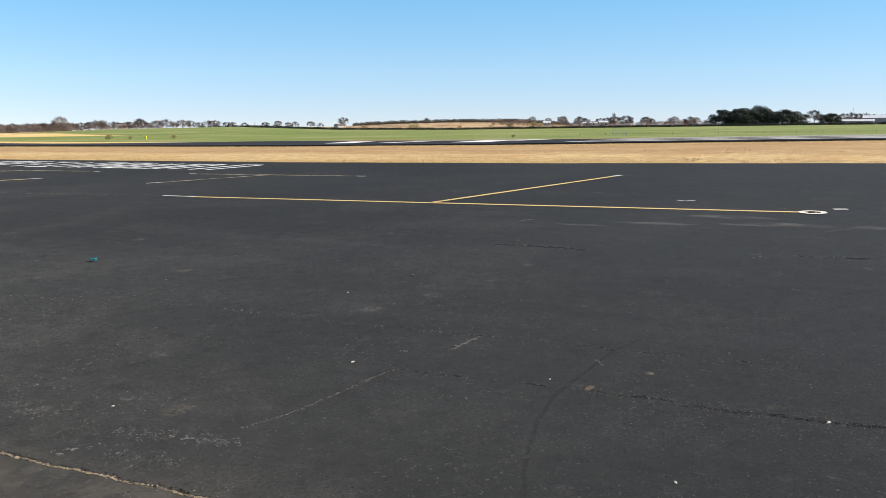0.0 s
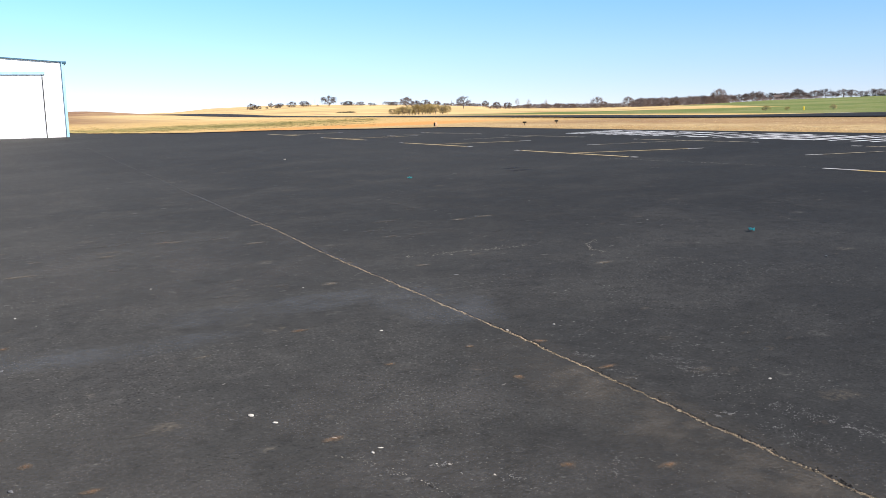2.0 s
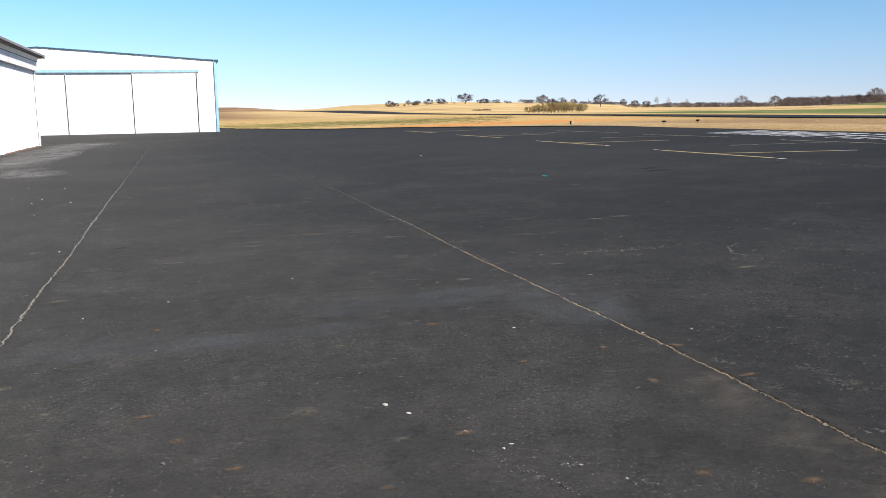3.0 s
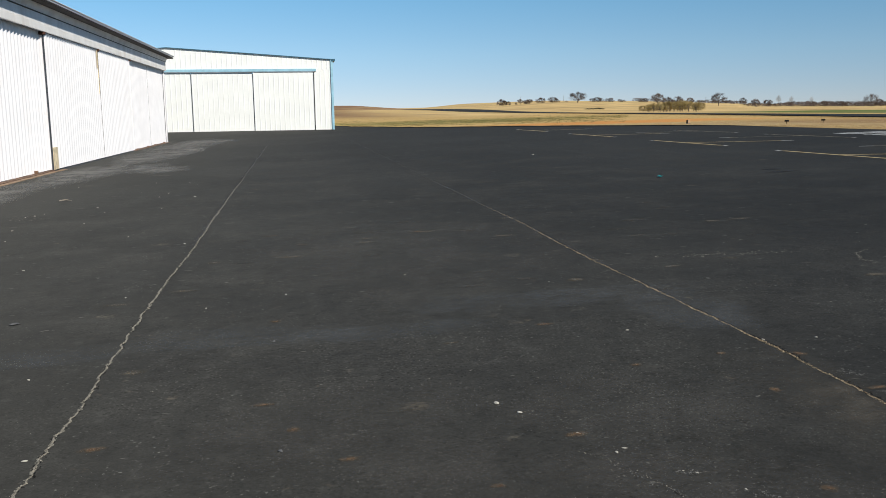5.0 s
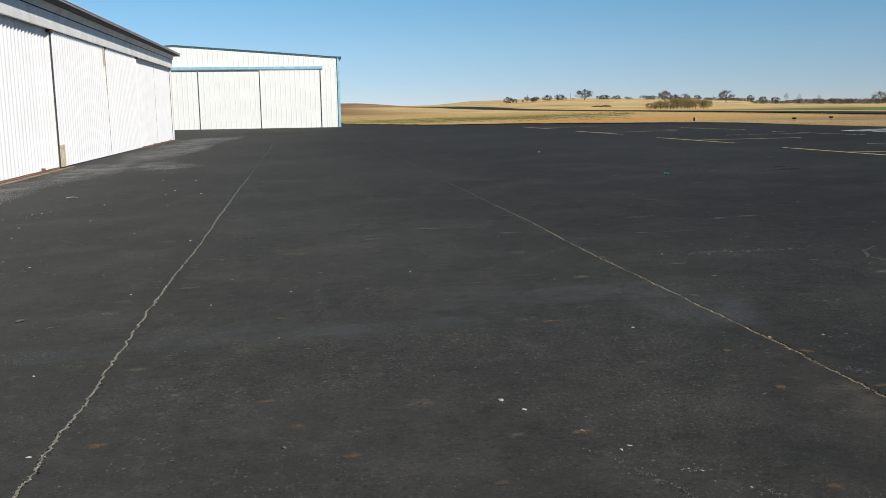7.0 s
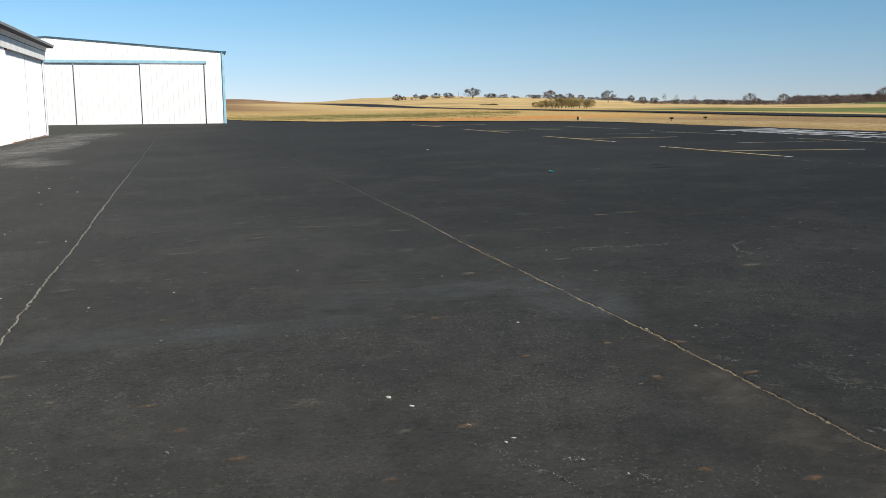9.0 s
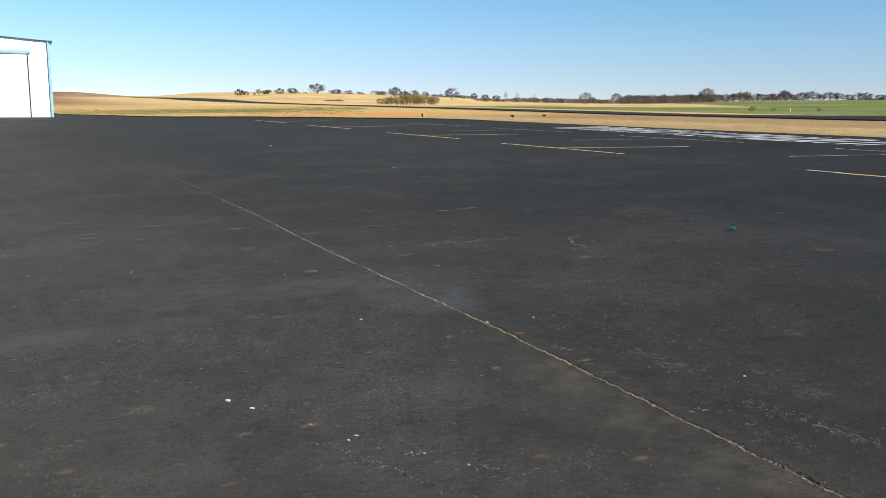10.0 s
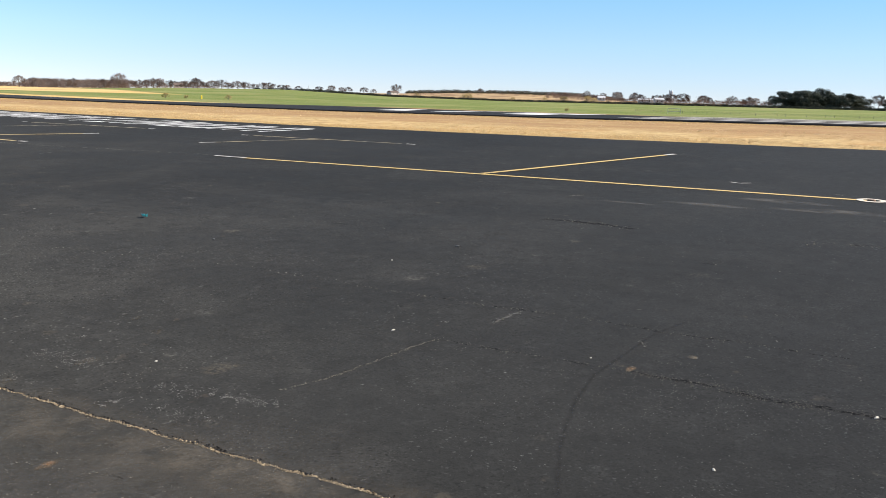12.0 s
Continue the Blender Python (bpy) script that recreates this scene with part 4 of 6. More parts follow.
# lone trees: azimuth, distance, height
plant(pick(oaks), 18.0, 380, 4.9, rng, wide=1.25, sink=0.5)
for az, r, hgt in ((22.9, 300, 4.2), (23.5, 305, 3.0), (24.1, 310, 3.2), (24.8, 330, 2.6), (26.5, 330, 4.4), (34.9, 420, 5.4), (36.8, 430, 4.9), (42.2, 330, 5.0), (46.6, 400, 4.4), (58.9, 520, 5.6),
                   (64.2, 560, 3.4), (70.9, 560, 4.6), (71.9, 560, 4.0), (44.5, 380, 4.0), (14.4, 390, 2.4)):
    plant(pick(oaks), az, r, hgt, rng)
for az, hgt in ((13.2, 2.7), (13.45, 2.1), (13.65, 1.7), (14.15, 1.0), (14.80, 1.7), (14.98, 2.0), (15.69, 2.3), (16.45, 2.3), (16.72, 1.5), (17.3, 0.7), (18.9, 1.5), (19.2, 2.0), (19.4, 1.7), (19.8, 1.5), (20.05, 1.7), (20.6, 1.2), (20.85, 1.0), (21.9, 1.6), (22.15, 1.7)):
    plant(pick(small_oaks), az, 395, hgt * 1.2, rng, wide=0.85 if az < 14.5 else 1.15, sink=0.2 * hgt)
for az, r, hgt in ((29.9, 500, 5.0), (30.6, 500, 4.6), (31.7, 480, 4.2), (35.3, 470, 3.2), (28.6, 400, 3.2), (29.3, 420, 3.0), (27.9, 410, 2.6), (32.4, 430, 2.6), (33.4, 430, 2.4)):
    plant(pick(thin_trees if hgt > 4 else small_oaks), az, r, hgt, rng)
for i in range(24):
    az = 22.2 + 3.3 * (i / 23) + rng.uniform(-0.15, 0.15)
    plant(pick(brush), az, rng.uniform(168, 190), rng.uniform(1.4, 2.2) * (1 - 0.35 * abs(az - 24.0) / 2.0), rng, wide=1.0)
# the tree rows above the crest of the green field
for az in list(np.arange(43.4, 47.2, 0.33)) + list(np.arange(47.6, 51.2, 0.5)):
    plant(pick(oaks), az + rng.uniform(-0.1, 0.1), rng.uniform(360, 420), rng.uniform(3.0, 4.4), rng, wide=1.35, sink=0.5)
for az in list(np.arange(51.6, 58.3, 0.75)):
    plant(pick(small_oaks), az + rng.uniform(-0.3, 0.3), rng.uniform(520, 640), rng.uniform(2.6, 4.6), rng, wide=1.2)
for az in list(np.arange(72.6, 81.6, 0.5)):
    plant(pick(oaks + small_oaks), az + rng.uniform(-0.4, 0.4), rng.uniform(480, 620), rng.uniform(3.2, 5.6), rng, wide=1.15)
for az in list(np.arange(87.6, 93.0, 0.4)) + [96, 98, 101]:
    plant(pick(oaks), az, rng.uniform(460, 560), rng.uniform(4.5, 7.0), rng)
for az, r, hgt, w in ((82.55, 400, 6.3, 1.15), (83.65, 398, 6.7, 1.2), (84.4, 402, 7.7, 1.2), (85.05, 404, 6.4, 1.15), (85.9, 396, 5.9, 1.25), (86.6, 400, 5.2, 1.2), (83.1, 408, 4.6, 1.2), (88.5, 400, 4.2, 1.2)):
    plant(pick(evergreens), az, r, hgt, rng, wide=w)


def merged(name, source, places, mat, label, category, most=900, leaf=1.0):
    """Many plants of one kind, too many to count, as one object."""
    vs, fs, k = [], [], 0
    src = []
    for o in source:
        keep = rng.sample(list(o.data.polygons), min(most, len(o.data.polygons)))
        n = len(keep[0].vertices)
        pts = np.array([o.data.vertices[i].co[:] for p in keep for i in p.vertices]).reshape(-1, n, 3)
        mid = pts.mean(axis=1, keepdims=True)
        src.append(((mid + (pts - mid) * leaf).reshape(-1, 3), [tuple(range(n * j, n * j + n)) for j in range(len(keep))]))
    for i, (x, y, z, s, w, turn) in enumerate(places):
        v, f = src[i % len(src)]
        c, n = math.cos(turn), math.sin(turn)
        q = np.empty_like(v)
        q[:, 0], q[:, 1], q[:, 2] = x + (v[:, 0] * c - v[:, 1] * n) * s * w, y + (v[:, 0] * n + v[:, 1] * c) * s * w, z + v[:, 2] * s
        vs.append(q)
        fs += [tuple(j + k for j in p) for p in f]
        k += len(v)
    ob = mesh_object(name, np.concatenate(vs), fs, mat)
    return tagged(ob, label, category, kind="stuff")


def crowns(stocks):
    return [c for s in stocks for c in s["ob"].children if c.name.startswith("crown")]


def scatter(azs, r0, r1, h0, h1, base=6.0, wide=1.2, sink=0.9):
    out = []
    for az in azs:
        x, y, z, k = spot(az + rng.uniform(-0.12, 0.12), rng.uniform(r0, r1))
        s = rng.uniform(h0, h1) / base * k
        out.append((x, y, z - sink * s, s, wide, rng.uniform(0, 6.3)))
    return out


woods_src = crowns(oaks)
merged("woodland", woods_src, scatter(np.arange(30.4, 34.6, 0.12), 450, 490, 3.2, 4.6, wide=1.3, sink=2.2) + scatter(np.arange(25.4, 30.4, 0.16), 450, 490, 2.0, 3.0, wide=1.5, sink=2.2) + scatter(np.arange(34.6, 37.4, 0.10), 450, 490, 3.0, 3.9, wide=1.3, sink=2.0) + scatter(np.arange(37.4, 43.0, 0.10), 440, 490, 5.6, 7.2, wide=1.25, sink=1.8) + scatter(np.arange(21.6, 30.0, 0.2), 395, 440, 1.2, 2.3, wide=1.4, sink=1.6), twig, "continuous belt of bare brown woodland", "woods", 2600)
merged("brown_brush", crowns(small_oaks), scatter(np.arange(68.5, 82.0, 0.09), 420, 600, 1.8, 4.3, wide=1.4, sink=1.6) + scatter(np.arange(43.2, 48.0, 0.12), 350, 400, 1.2, 2.2, wide=1.5, sink=1.8) + scatter(np.arange(60.0, 70.0, 0.22), 480, 620, 0.8, 1.7, wide=1.8, sink=1.6), red_twig, "tangle of pale brown brush and bare bushes", "brush", 1700)
scrub_src = crowns(evergreens)
merged("cedar_scrub", scrub_src[:1], scatter(np.arange(59.6, 73.0, 0.07), 615, 660, 2.2, 3.6, wide=1.1, sink=1.6) + scatter(np.arange(18.7, 19.5, 0.1), 248, 255, 0.35, 0.6, wide=2.2, sink=1.2), scrub_leaf, "dark cedar scrub along the hilltop", "scrub", 420, 2.4)
merged("hedge", scrub_src[1:2], scatter(np.arange(50.0, 53.0, 0.12), 268, 270, 0.3, 0.7, wide=1.8, sink=1.6) + scatter(np.arange(53.0, 94.0, 0.08), 268, 270, 0.7, 1.05, wide=1.6, sink=1.6), dark_leaf, "dark low hedge along the far edge of the green field", "hedge", 300, 3.0)
for az, hgt in ((60.2, 1.5), (63.2, 1.5), (63.5, 1.8), (66.3, 1.2), (68.3, 1.5), (69.5, 1.8), (71.0, 2.0), (71.4, 1.6)):
    plant(pick(brush), az, 275, hgt, rng, wide=1.3)
for az, r, hgt in ((44.9, 104, 0.62), (46.1, 106, 0.4), (48.6, 104, 0.6), (69.8, 84, 0.3), (22.0, 178, 1.2)):
    plant(pick(brush), az, r, hgt, rng, wide=1.3)

# ---- far buildings ----
far_wall = simple("pale_far_wall", (0.42, 0.40, 0.37), 0.8, 0.1, 0.4)
far_roof = simple("pale_metal_roof", (0.46, 0.47, 0.48), 0.5, 0.08, 0.3)
brown_roof = simple("brown_shingle_roof", (0.12, 0.09, 0.075), 0.9, 0.2, 0.8)
barn_wall = simple("weathered_barn_wall", (0.30, 0.28, 0.26), 0.85, 0.15, 0.4)
dark_pane = simple("dark_window_pane", (0.03, 0.035, 0.045), 0.15, 0.1, 2.0)


def far_house(name, az, r, w, d, h, roof_h, turn, wall, roof, label, category="house", sink=0.0):
    x, y, z, k = spot(az, r)
    w, d, h, roof_h, sink = (v * k for v in (w, d, h, roof_h, sink))
    e = new(name)
    tagged(e, label, category)
    e.matrix_basis = pose(x, y, z - 0.05 - sink, 0, 0, turn)
    box_part("wall", (-w / 2, w / 2, -d / 2, d / 2, -0.3, h), wall, e, bevel=0.02)
    bm = bmesh.new()
    o = 0.35
    p = [bm.verts.new(q) for q in ((-w / 2 - o, -d / 2 - o, h), (w / 2 + o, -d / 2 - o, h), (w / 2 + o, d / 2 + o, h), (-w / 2 - o, d / 2 + o, h), (-w / 2 - o, 0, h + roof_h), (w / 2 + o, 0, h + roof_h))]
    for f in ((0, 1, 5, 4), (2, 3, 4, 5), (1, 2, 5), (3, 0, 4), (3, 2, 1, 0)):
        bm.faces.new([p[i] for i in f])
    part("roof", bm, roof, e)
    n = max(2, int(w / 4))
    for i in range(n):
        wx = lerp(-w / 2, w / 2, (i + 0.5) / n)
        box_part("window", (wx - 0.5, wx + 0.5, -d / 2 - 0.05, -d / 2 + 0.02, 0.9, min(h - 0.3, 2.1)), dark_pane, e, bevel=0.01)
    return e


far_house("farmhouse", 58.7, 505, 5.6, 4, 1.2, 0.9, -20, far_wall, brown_roof, "low pale farmhouse with a brown roof under an oak")
far_house("cottage", 45.6, 372, 3.6, 3, 1.3, 0.8, -40, far_wall, brown_roof, "small pale cottage among bare trees")
far_house("farm_shed", 74.5, 470, 7, 5, 1.5, 0.7, -70, far_wall, far_roof, "long pale farm shed with a metal roof", "shed")
far_house("farm_shed", 75.3, 480, 4.4, 4, 1.9, 0.9, -60, far_wall, far_roof, "white farm shed with a metal roof", "shed")
far_house("house", 71.8, 470, 3.5, 4, 1.3, 1.2, -60, far_wall, far_roof, "small white house with a light roof")
far_house("house", 80.6, 520, 7, 6, 1.7, 1.1, -80, far_wall, brown_roof, "tan house with a brown roof", "house")
far_house("barn", 89.6, 470, 20, 9, 1.9, 0.8, -92, barn_wall, far_roof, "long low barn with a pale metal roof", "barn", 0.5)
far_house("barn", 91.2, 480, 16, 12, 3.4, 1.3, -92, barn_wall, far_roof, "large barn with a pale metal roof", "barn", 0.7)


silo_grey = simple("weathered_silo_concrete", (0.40, 0.41, 0.42), 0.85, 0.10, 0.8)


def silo():
    x, y, z, k = spot(76.03, 520)
    e = new("silo_tower")
    tagged(e, "tall slim grey concrete silo with a ladder cage", "silo")
    e.matrix_basis = pose(x, y, z) @ Matrix.Scale(k, 4)
    bm = bmesh.new()
    bmesh.ops.create_cone(bm, cap_ends=True, segments=20, radius1=0.85, radius2=0.8, depth=6.4, matrix=Matrix.Translation((0, 0, 3.2)))
    part("shaft", bm, silo_grey, e)
    bm = bmesh.new()
    bmesh.ops.create_cone(bm, cap_ends=True, segments=20, radius1=0.85, radius2=0.3, depth=0.7, matrix=Matrix.Translation((0, 0, 6.75)))
    part("cap", bm, far_roof, e)
    box_part("ladder", (-0.2, 0.2, 0.95, 1.3, 0, 7.2), silo_grey, e)


silo()


def utility_pole(az, r, h):
    x, y, z, k = spot(az, r)
    h *= k
    e = new("utility_pole")
    tagged(e, "thin dark wooden utility pole with a short crossarm", "pole", "utility poles")
    e.matrix_basis = pose(x, y, z - 0.1, 0, 0, 75)
    bm = bmesh.new()
    bmesh.ops.create_cone(bm, cap_ends=True, segments=8, radius1=0.07 * k, radius2=0.05 * k, depth=h, matrix=Matrix.Translation((0, 0, h / 2)))
    part("shaft", bm, bark, e)
    box_part("crossarm", (-0.3 * k, 0.3 * k, -0.04 * k, 0.04 * k, h * 0.88, h * 0.88 + 0.06 * k), bark, e)


for az, r, h in ((14.44, 400, 3.2), (17.13, 400, 2.7), (25.74, 430, 2.6), (89.7, 470, 7.5), (53.4, 640, 4.0), (74.0, 600, 5.0)):
    utility_pole(az, r, h)

# ---- beside the runway ----
pale_front = simple("weathered_cream_orange_paint", (0.62, 0.42, 0.24), 0.7, 0.25, 8.0)
yellow_plastic = simple("bright_yellow_plastic", (0.75, 0.55, 0.03), 0.5, 0.1, 8.0)
white_metal = simple("cream_painted_metal", (0.62, 0.58, 0.42), 0.5, 0.1, 8.0)


def edge_marker():
    x, y = polar(24.74, 52)
    e = new("runway_marker")
    tagged(e, "small weathered cream and black box marker in dry grass", "marker")
    e.matrix_basis = pose(x, y, land(x, y) - 0.05, 0, 0, -20)
    box_part("housing", (-0.02, 0.10, -0.06, 0.06, 0.03, 0.23), pale_front, e, "weathered cream-orange front", bevel=0.015)
    box_part("side_plate", (-0.10, -0.022, -0.055, 0.055, 0.03, 0.22), sign_black, e, "black side plate")
    box_part("base", (-0.13, 0.13, -0.09, 0.09, -0.05, 0.03), concrete, e)


def runway_sign(az, r, turn):
    x, y = polar(az, r)
    e = new("runway_sign")
    tagged(e, "small dark sign panel on a thin stake in dry grass", "sign", "small runway signs")
    e.matrix_basis = pose(x, y, land(x, y) - 0.06, 0, 0, turn)
    box_part("panel", (-0.10, 0.10, -0.025, 0.025, 0.11, 0.19), sign_black, e, bevel=0.01)
    for px in (0.0,):
        box_part("leg", (px - 0.012, px + 0.012, -0.012, 0.012, -0.05, 0.12), sign_black, e, bevel=0.002)


def yellow_marker():
    x, y = polar(47.0, 105)
    e = new("yellow_marker")
    tagged(e, "bright yellow upright marker beside the runway", "marker")
    e.matrix_basis = pose(x, y, land(x, y) - 0.06)
    box_part("body", (-0.075, 0.075, -0.06, 0.06, 0.0, 0.42), yellow_plastic, e, bevel=0.03)
    box_part("base", (-0.2, 0.2, -0.14, 0.14, -0.05, 0.02), concrete, e)


def pipe_frame():
    x, y = polar(76.35, 92)
    e = new("pipe_frame")
    tagged(e, "low cream pipe frame standing beyond the runway", "frame")
    e.matrix_basis = pose(x, y, land(x, y) - 0.05, 0, 0, -75)
    for px in (-0.6, 0.6):
        box_part("leg", (px - 0.03, px + 0.03, -0.03, 0.03, -0.05, 0.5), white_metal, e)
    for z in (0.2, 0.47):
        box_part("rail", (-0.6, 0.6, -0.025, 0.025, z, z + 0.05), white_metal, e)


edge_marker()
runway_sign(30.4, 47.5, -35), runway_sign(32.4, 50, -30)
yellow_marker(), pipe_frame()

fence = new("wire_fence")
tagged(fence, "low wire fence on short thin stakes beside the wheat field", "fence")
wire_v, wire_f = [], []
last = None
for i in range(22):
    az = 74 + i * 0.9 + 0.25 * math.sin(i * 2.3)
    r = 95 / max(0.2, math.sin(radians(az)))
    x, y = polar(az, r)
    z = land(x, y)
    box_part("post", (x - 0.012, x + 0.012, y - 0.012, y + 0.012, z - 0.1, z + 0.22), dark_gap, fence, bevel=0.004)
    if last:
        for hgt in (0.08, 0.15, 0.22):
            limb(wire_v, wire_f, Vector((last[0], last[1], last[2] + hgt)), Vector((x, y, z + hgt)), 0.004, 0.004, 3)
    last = (x, y, z)
mesh_object("wire", wire_v, wire_f, dark_gap, fence)

# ---- dry grass along the pavement ----
def grass_strip():
    g = np.random.RandomState(4)
    n = 110000
    verts, faces = np.empty((n * 3, 3)), []
    k = 0
    while k < n:
        y = g.uniform(-14, 78)
        e = edge_x(y)
        d = g.exponential(1.6) if g.rand() < 0.7 else g.uniform(0, 22)
        x = e + 0.02 + d
        if x > 37.6 or (y > 55 and g.rand() < 0.4):
            continue
        z = land(x, y) - 0.06
        tall = 0.55 + 0.9 * max(0.0, noise.noise((x * 0.25, y * 0.12, 5.0)) + 0.25)
        h = g.uniform(0.02, 0.06) * tall * (1.0 if d < 3 else 0.6)
        a, w = g.uniform(0, 6.28), g.uniform(0.006, 0.014)
        lean = g.normal(0, 0.05, 2)
        c, s = math.cos(a) * w, math.sin(a) * w
        verts[3 * k] = (x - c, y - s, z)
        verts[3 * k + 1] = (x + c, y + s, z)
        verts[3 * k + 2] = (x + lean[0], y + lean[1], z + h)
        k += 1
    faces = [(3 * i, 3 * i + 1, 3 * i + 2) for i in range(n)]
    ob = mesh_object("dry_grass", verts, faces, grass_blade)
    return tagged(ob, "dry straw-coloured grass along the pavement edge", "grass", kind="stuff")


grass_strip()


def verge():
    """Dry grass standing a little taller along both edges of the runway."""
    g = np.random.RandomState(21)
    verts, faces = [], []
    for i in range(60000):
        y = g.uniform(-45, 75) if i % 4 else g.uniform(75, 180)
        near = g.rand() < 0.75
        x = 37.85 - abs(g.normal(0, 1.3)) if near else 56.2 + abs(g.normal(0, 1.2))
        z = run_z(38.0 if near else 56.0, y) - 0.06
        h = g.uniform(0.025, 0.045) * (0.7 + 0.5 * max(0.0, noise.noise((y * 0.3, x, 1.0)) + 0.3))
        a, w = g.uniform(0, 6.28), g.uniform(0.010, 0.03)
        c, s = math.cos(a) * w, math.sin(a) * w
        lx, ly = g.normal(0, 0.04), g.normal(0, 0.04)
        k = len(verts)
        verts += [(x - c, y - s, z), (x + c, y + s, z), (x + lx, y + ly, z + h)]
        faces.append((k, k + 1, k + 2))
    ob = mesh_object("verge_grass", verts, faces, grass_blade)
    return tagged(ob, "taller dry straw grass along the runway edges", "grass", kind="stuff")


def straw_tufts():
    """Ragged pale tufts in the dry strip between apron and runway."""
    g = np.random.RandomState(33)
    verts, faces = [], []
    done = 0
    while done < 5200:
        y = g.uniform(-14, 60)
        d = abs(g.normal(2.6, 1.6)) if g.rand() < 0.7 else g.uniform(0, 17)
        x = edge_x(y) + 0.1 + d
        if x > 37 or noise.noise((x * 0.35, y * 0.10, 8.0)) < -0.02:
            continue
        done += 1
        z = land(x, y) - 0.06
        wide, tall = g.uniform(0.08, 0.30), g.uniform(0.025, 0.06)
        for _ in range(11):
            a, q = g.uniform(0, 6.28), wide * math.sqrt(g.rand())
            bx, by = x + math.cos(a) * q, y + math.sin(a) * q
            w, b = g.uniform(0.004, 0.011), g.uniform(0, 6.28)
            k = len(verts)
            verts += [(bx - math.cos(b) * w, by - math.sin(b) * w, z), (bx + math.cos(b) * w, by + math.sin(b) * w, z), (bx + g.normal(0, 0.06), by + g.normal(0, 0.06), z + tall * g.uniform(0.5, 1.1))]
            faces.append((k, k + 1, k + 2))
    ob = mesh_object("straw_tufts", verts, faces, leaf_material("bleached_straw", (0.40, 0.28, 0.13), (0.72, 0.55, 0.30)))
    return tagged(ob, "ragged bleached straw tufts in the dry grass strip", "grass", kind="stuff")


straw_tufts()
verge()


def green_tufts():
    """Low tufts still green in the strip past the far corner of the apron."""
    g = np.random.RandomState(12)
    verts, faces = [], []
    for _ in range(5200):
        az, r = g.uniform(2.5, 21), g.normal(84, 9)
        x, y = polar(az, r)
        if x < edge_x(y) + 1 or noise.noise((x * 0.12, y * 0.3, 3.0)) < -0.1:
            continue
        z = land(x, y) - 0.06
        wide, h = g.uniform(0.1, 0.5), g.uniform(0.02, 0.075)
        for _ in range(9):
            a, q = g.uniform(0, 6.28), wide * math.sqrt(g.rand())
            bx, by = x + math.cos(a) * q, y + math.sin(a) * q
            w, b = g.uniform(0.012, 0.03), g.uniform(0, 6.28)
            k = len(verts)
            verts += [(bx - math.cos(b) * w, by - math.sin(b) * w, z), (bx + math.cos(b) * w, by + math.sin(b) * w, z), (bx + g.normal(0, 0.05), by + g.normal(0, 0.05), z + h * g.uniform(0.6, 1.1))]
            faces.append((k, k + 1, k + 2))
    ob = mesh_object("green_tufts", verts, faces, leaf_material("olive_grass", (0.10, 0.105, 0.038), (0.32, 0.27, 0.10)))
    return tagged(ob, "low olive-green grass tufts in the dry meadow", "grass", kind="stuff")


green_tufts()

# ---- seams and cracks in the apron ----
filler = leaf_material("sandy_crack_filler", (0.16, 0.118, 0.068), (0.58, 0.47, 0.31))
pale_filler = leaf_material("pale_crack_filler", (0.13, 0.125, 0.105), (0.32, 0.30, 0.26))
faint_filler = leaf_material("grey_crack_filler", (0.07, 0.067, 0.058), (0.19, 0.18, 0.155))
loose_grain = leaf_material("loose_pale_grains", (0.06, 0.059, 0.056), (0.23, 0.225, 0.21))
dull_line = leaf_material("dull_crack_filler", (0.08, 0.074, 0.06), (0.17, 0.158, 0.13))
dark_crack = simple("open_crack", (0.008, 0.008, 0.009), 1.0, 0.1, 30.0, spec=0.1)


def dusty(name, col, scale, lo, hi, amount):
    m = Mat(name, 0.95)
    m.color(m.mix(m.noise(scale * 3, 4.0), [v * 0.8 for v in col], col))
    n = m.math("ADD", m.noise(scale, 6.0, 0.7), m.math("MULTIPLY", m.noise(scale * 14, 3.0, 0.7), 0.55), )
    f = m.math("MULTIPLY", m.ramp(n, lo + 0.1, hi + 0.1), amount)
    uv = m.t.nodes.new("ShaderNodeAttribute")
    uv.attribute_name = "soft"
    return m.fade(m.math("MULTIPLY", f, uv.outputs["Fac"])).m


def seam(path, width, mat, seed, step=0.03, jitter=0.02, name="seam", fill=1.0):
    """A jagged filled crack: short overlapping crumbs of filler along a line."""
    rng = random.Random(seed)
    verts, faces = [], []
    pts = [Vector(p) for p in path]
    for a, b in zip(pts, pts[1:]):
        d = b - a
        n = max(1, int(d.length / step))
        s = Vector((-d.y, d.x)).normalized()
        for i in range(n):
            if rng.random() > fill:
                continue
            t = (i + rng.random()) / n
            p = a + d * t
            wob = noise.noise((p.x * 2.1, p.y * 2.1, seed)) * jitter * 1.6 + noise.noise((p.x * 9, p.y * 9, seed)) * jitter
            c = p + s * (wob + rng.gauss(0, width * 0.22))
            w = width * rng.uniform(0.35, 1.0)
            l = step * rng.uniform(0.6, 1.3)
            dn = d.normalized()
            k = len(verts)
            m = rng.choice((5, 6))
            top = rng.uniform(0.003, 0.007)
            for j in range(m):
                ang = 2 * math.pi * j / m
                q = c + dn * math.cos(ang) * l * rng.uniform(0.7, 1.1) + s * math.sin(ang) * w / 2 * rng.uniform(0.7, 1.2)
                verts.append((q.x, q.y, apron_z(q.x, q.y) + 0.001))
            verts.append((c.x, c.y, apron_z(c.x, c.y) + top))
            for j in range(m):
                faces.append((k + j, k + (j + 1) % m, k + m))
    return mesh_object(name, verts, faces, mat, apron)


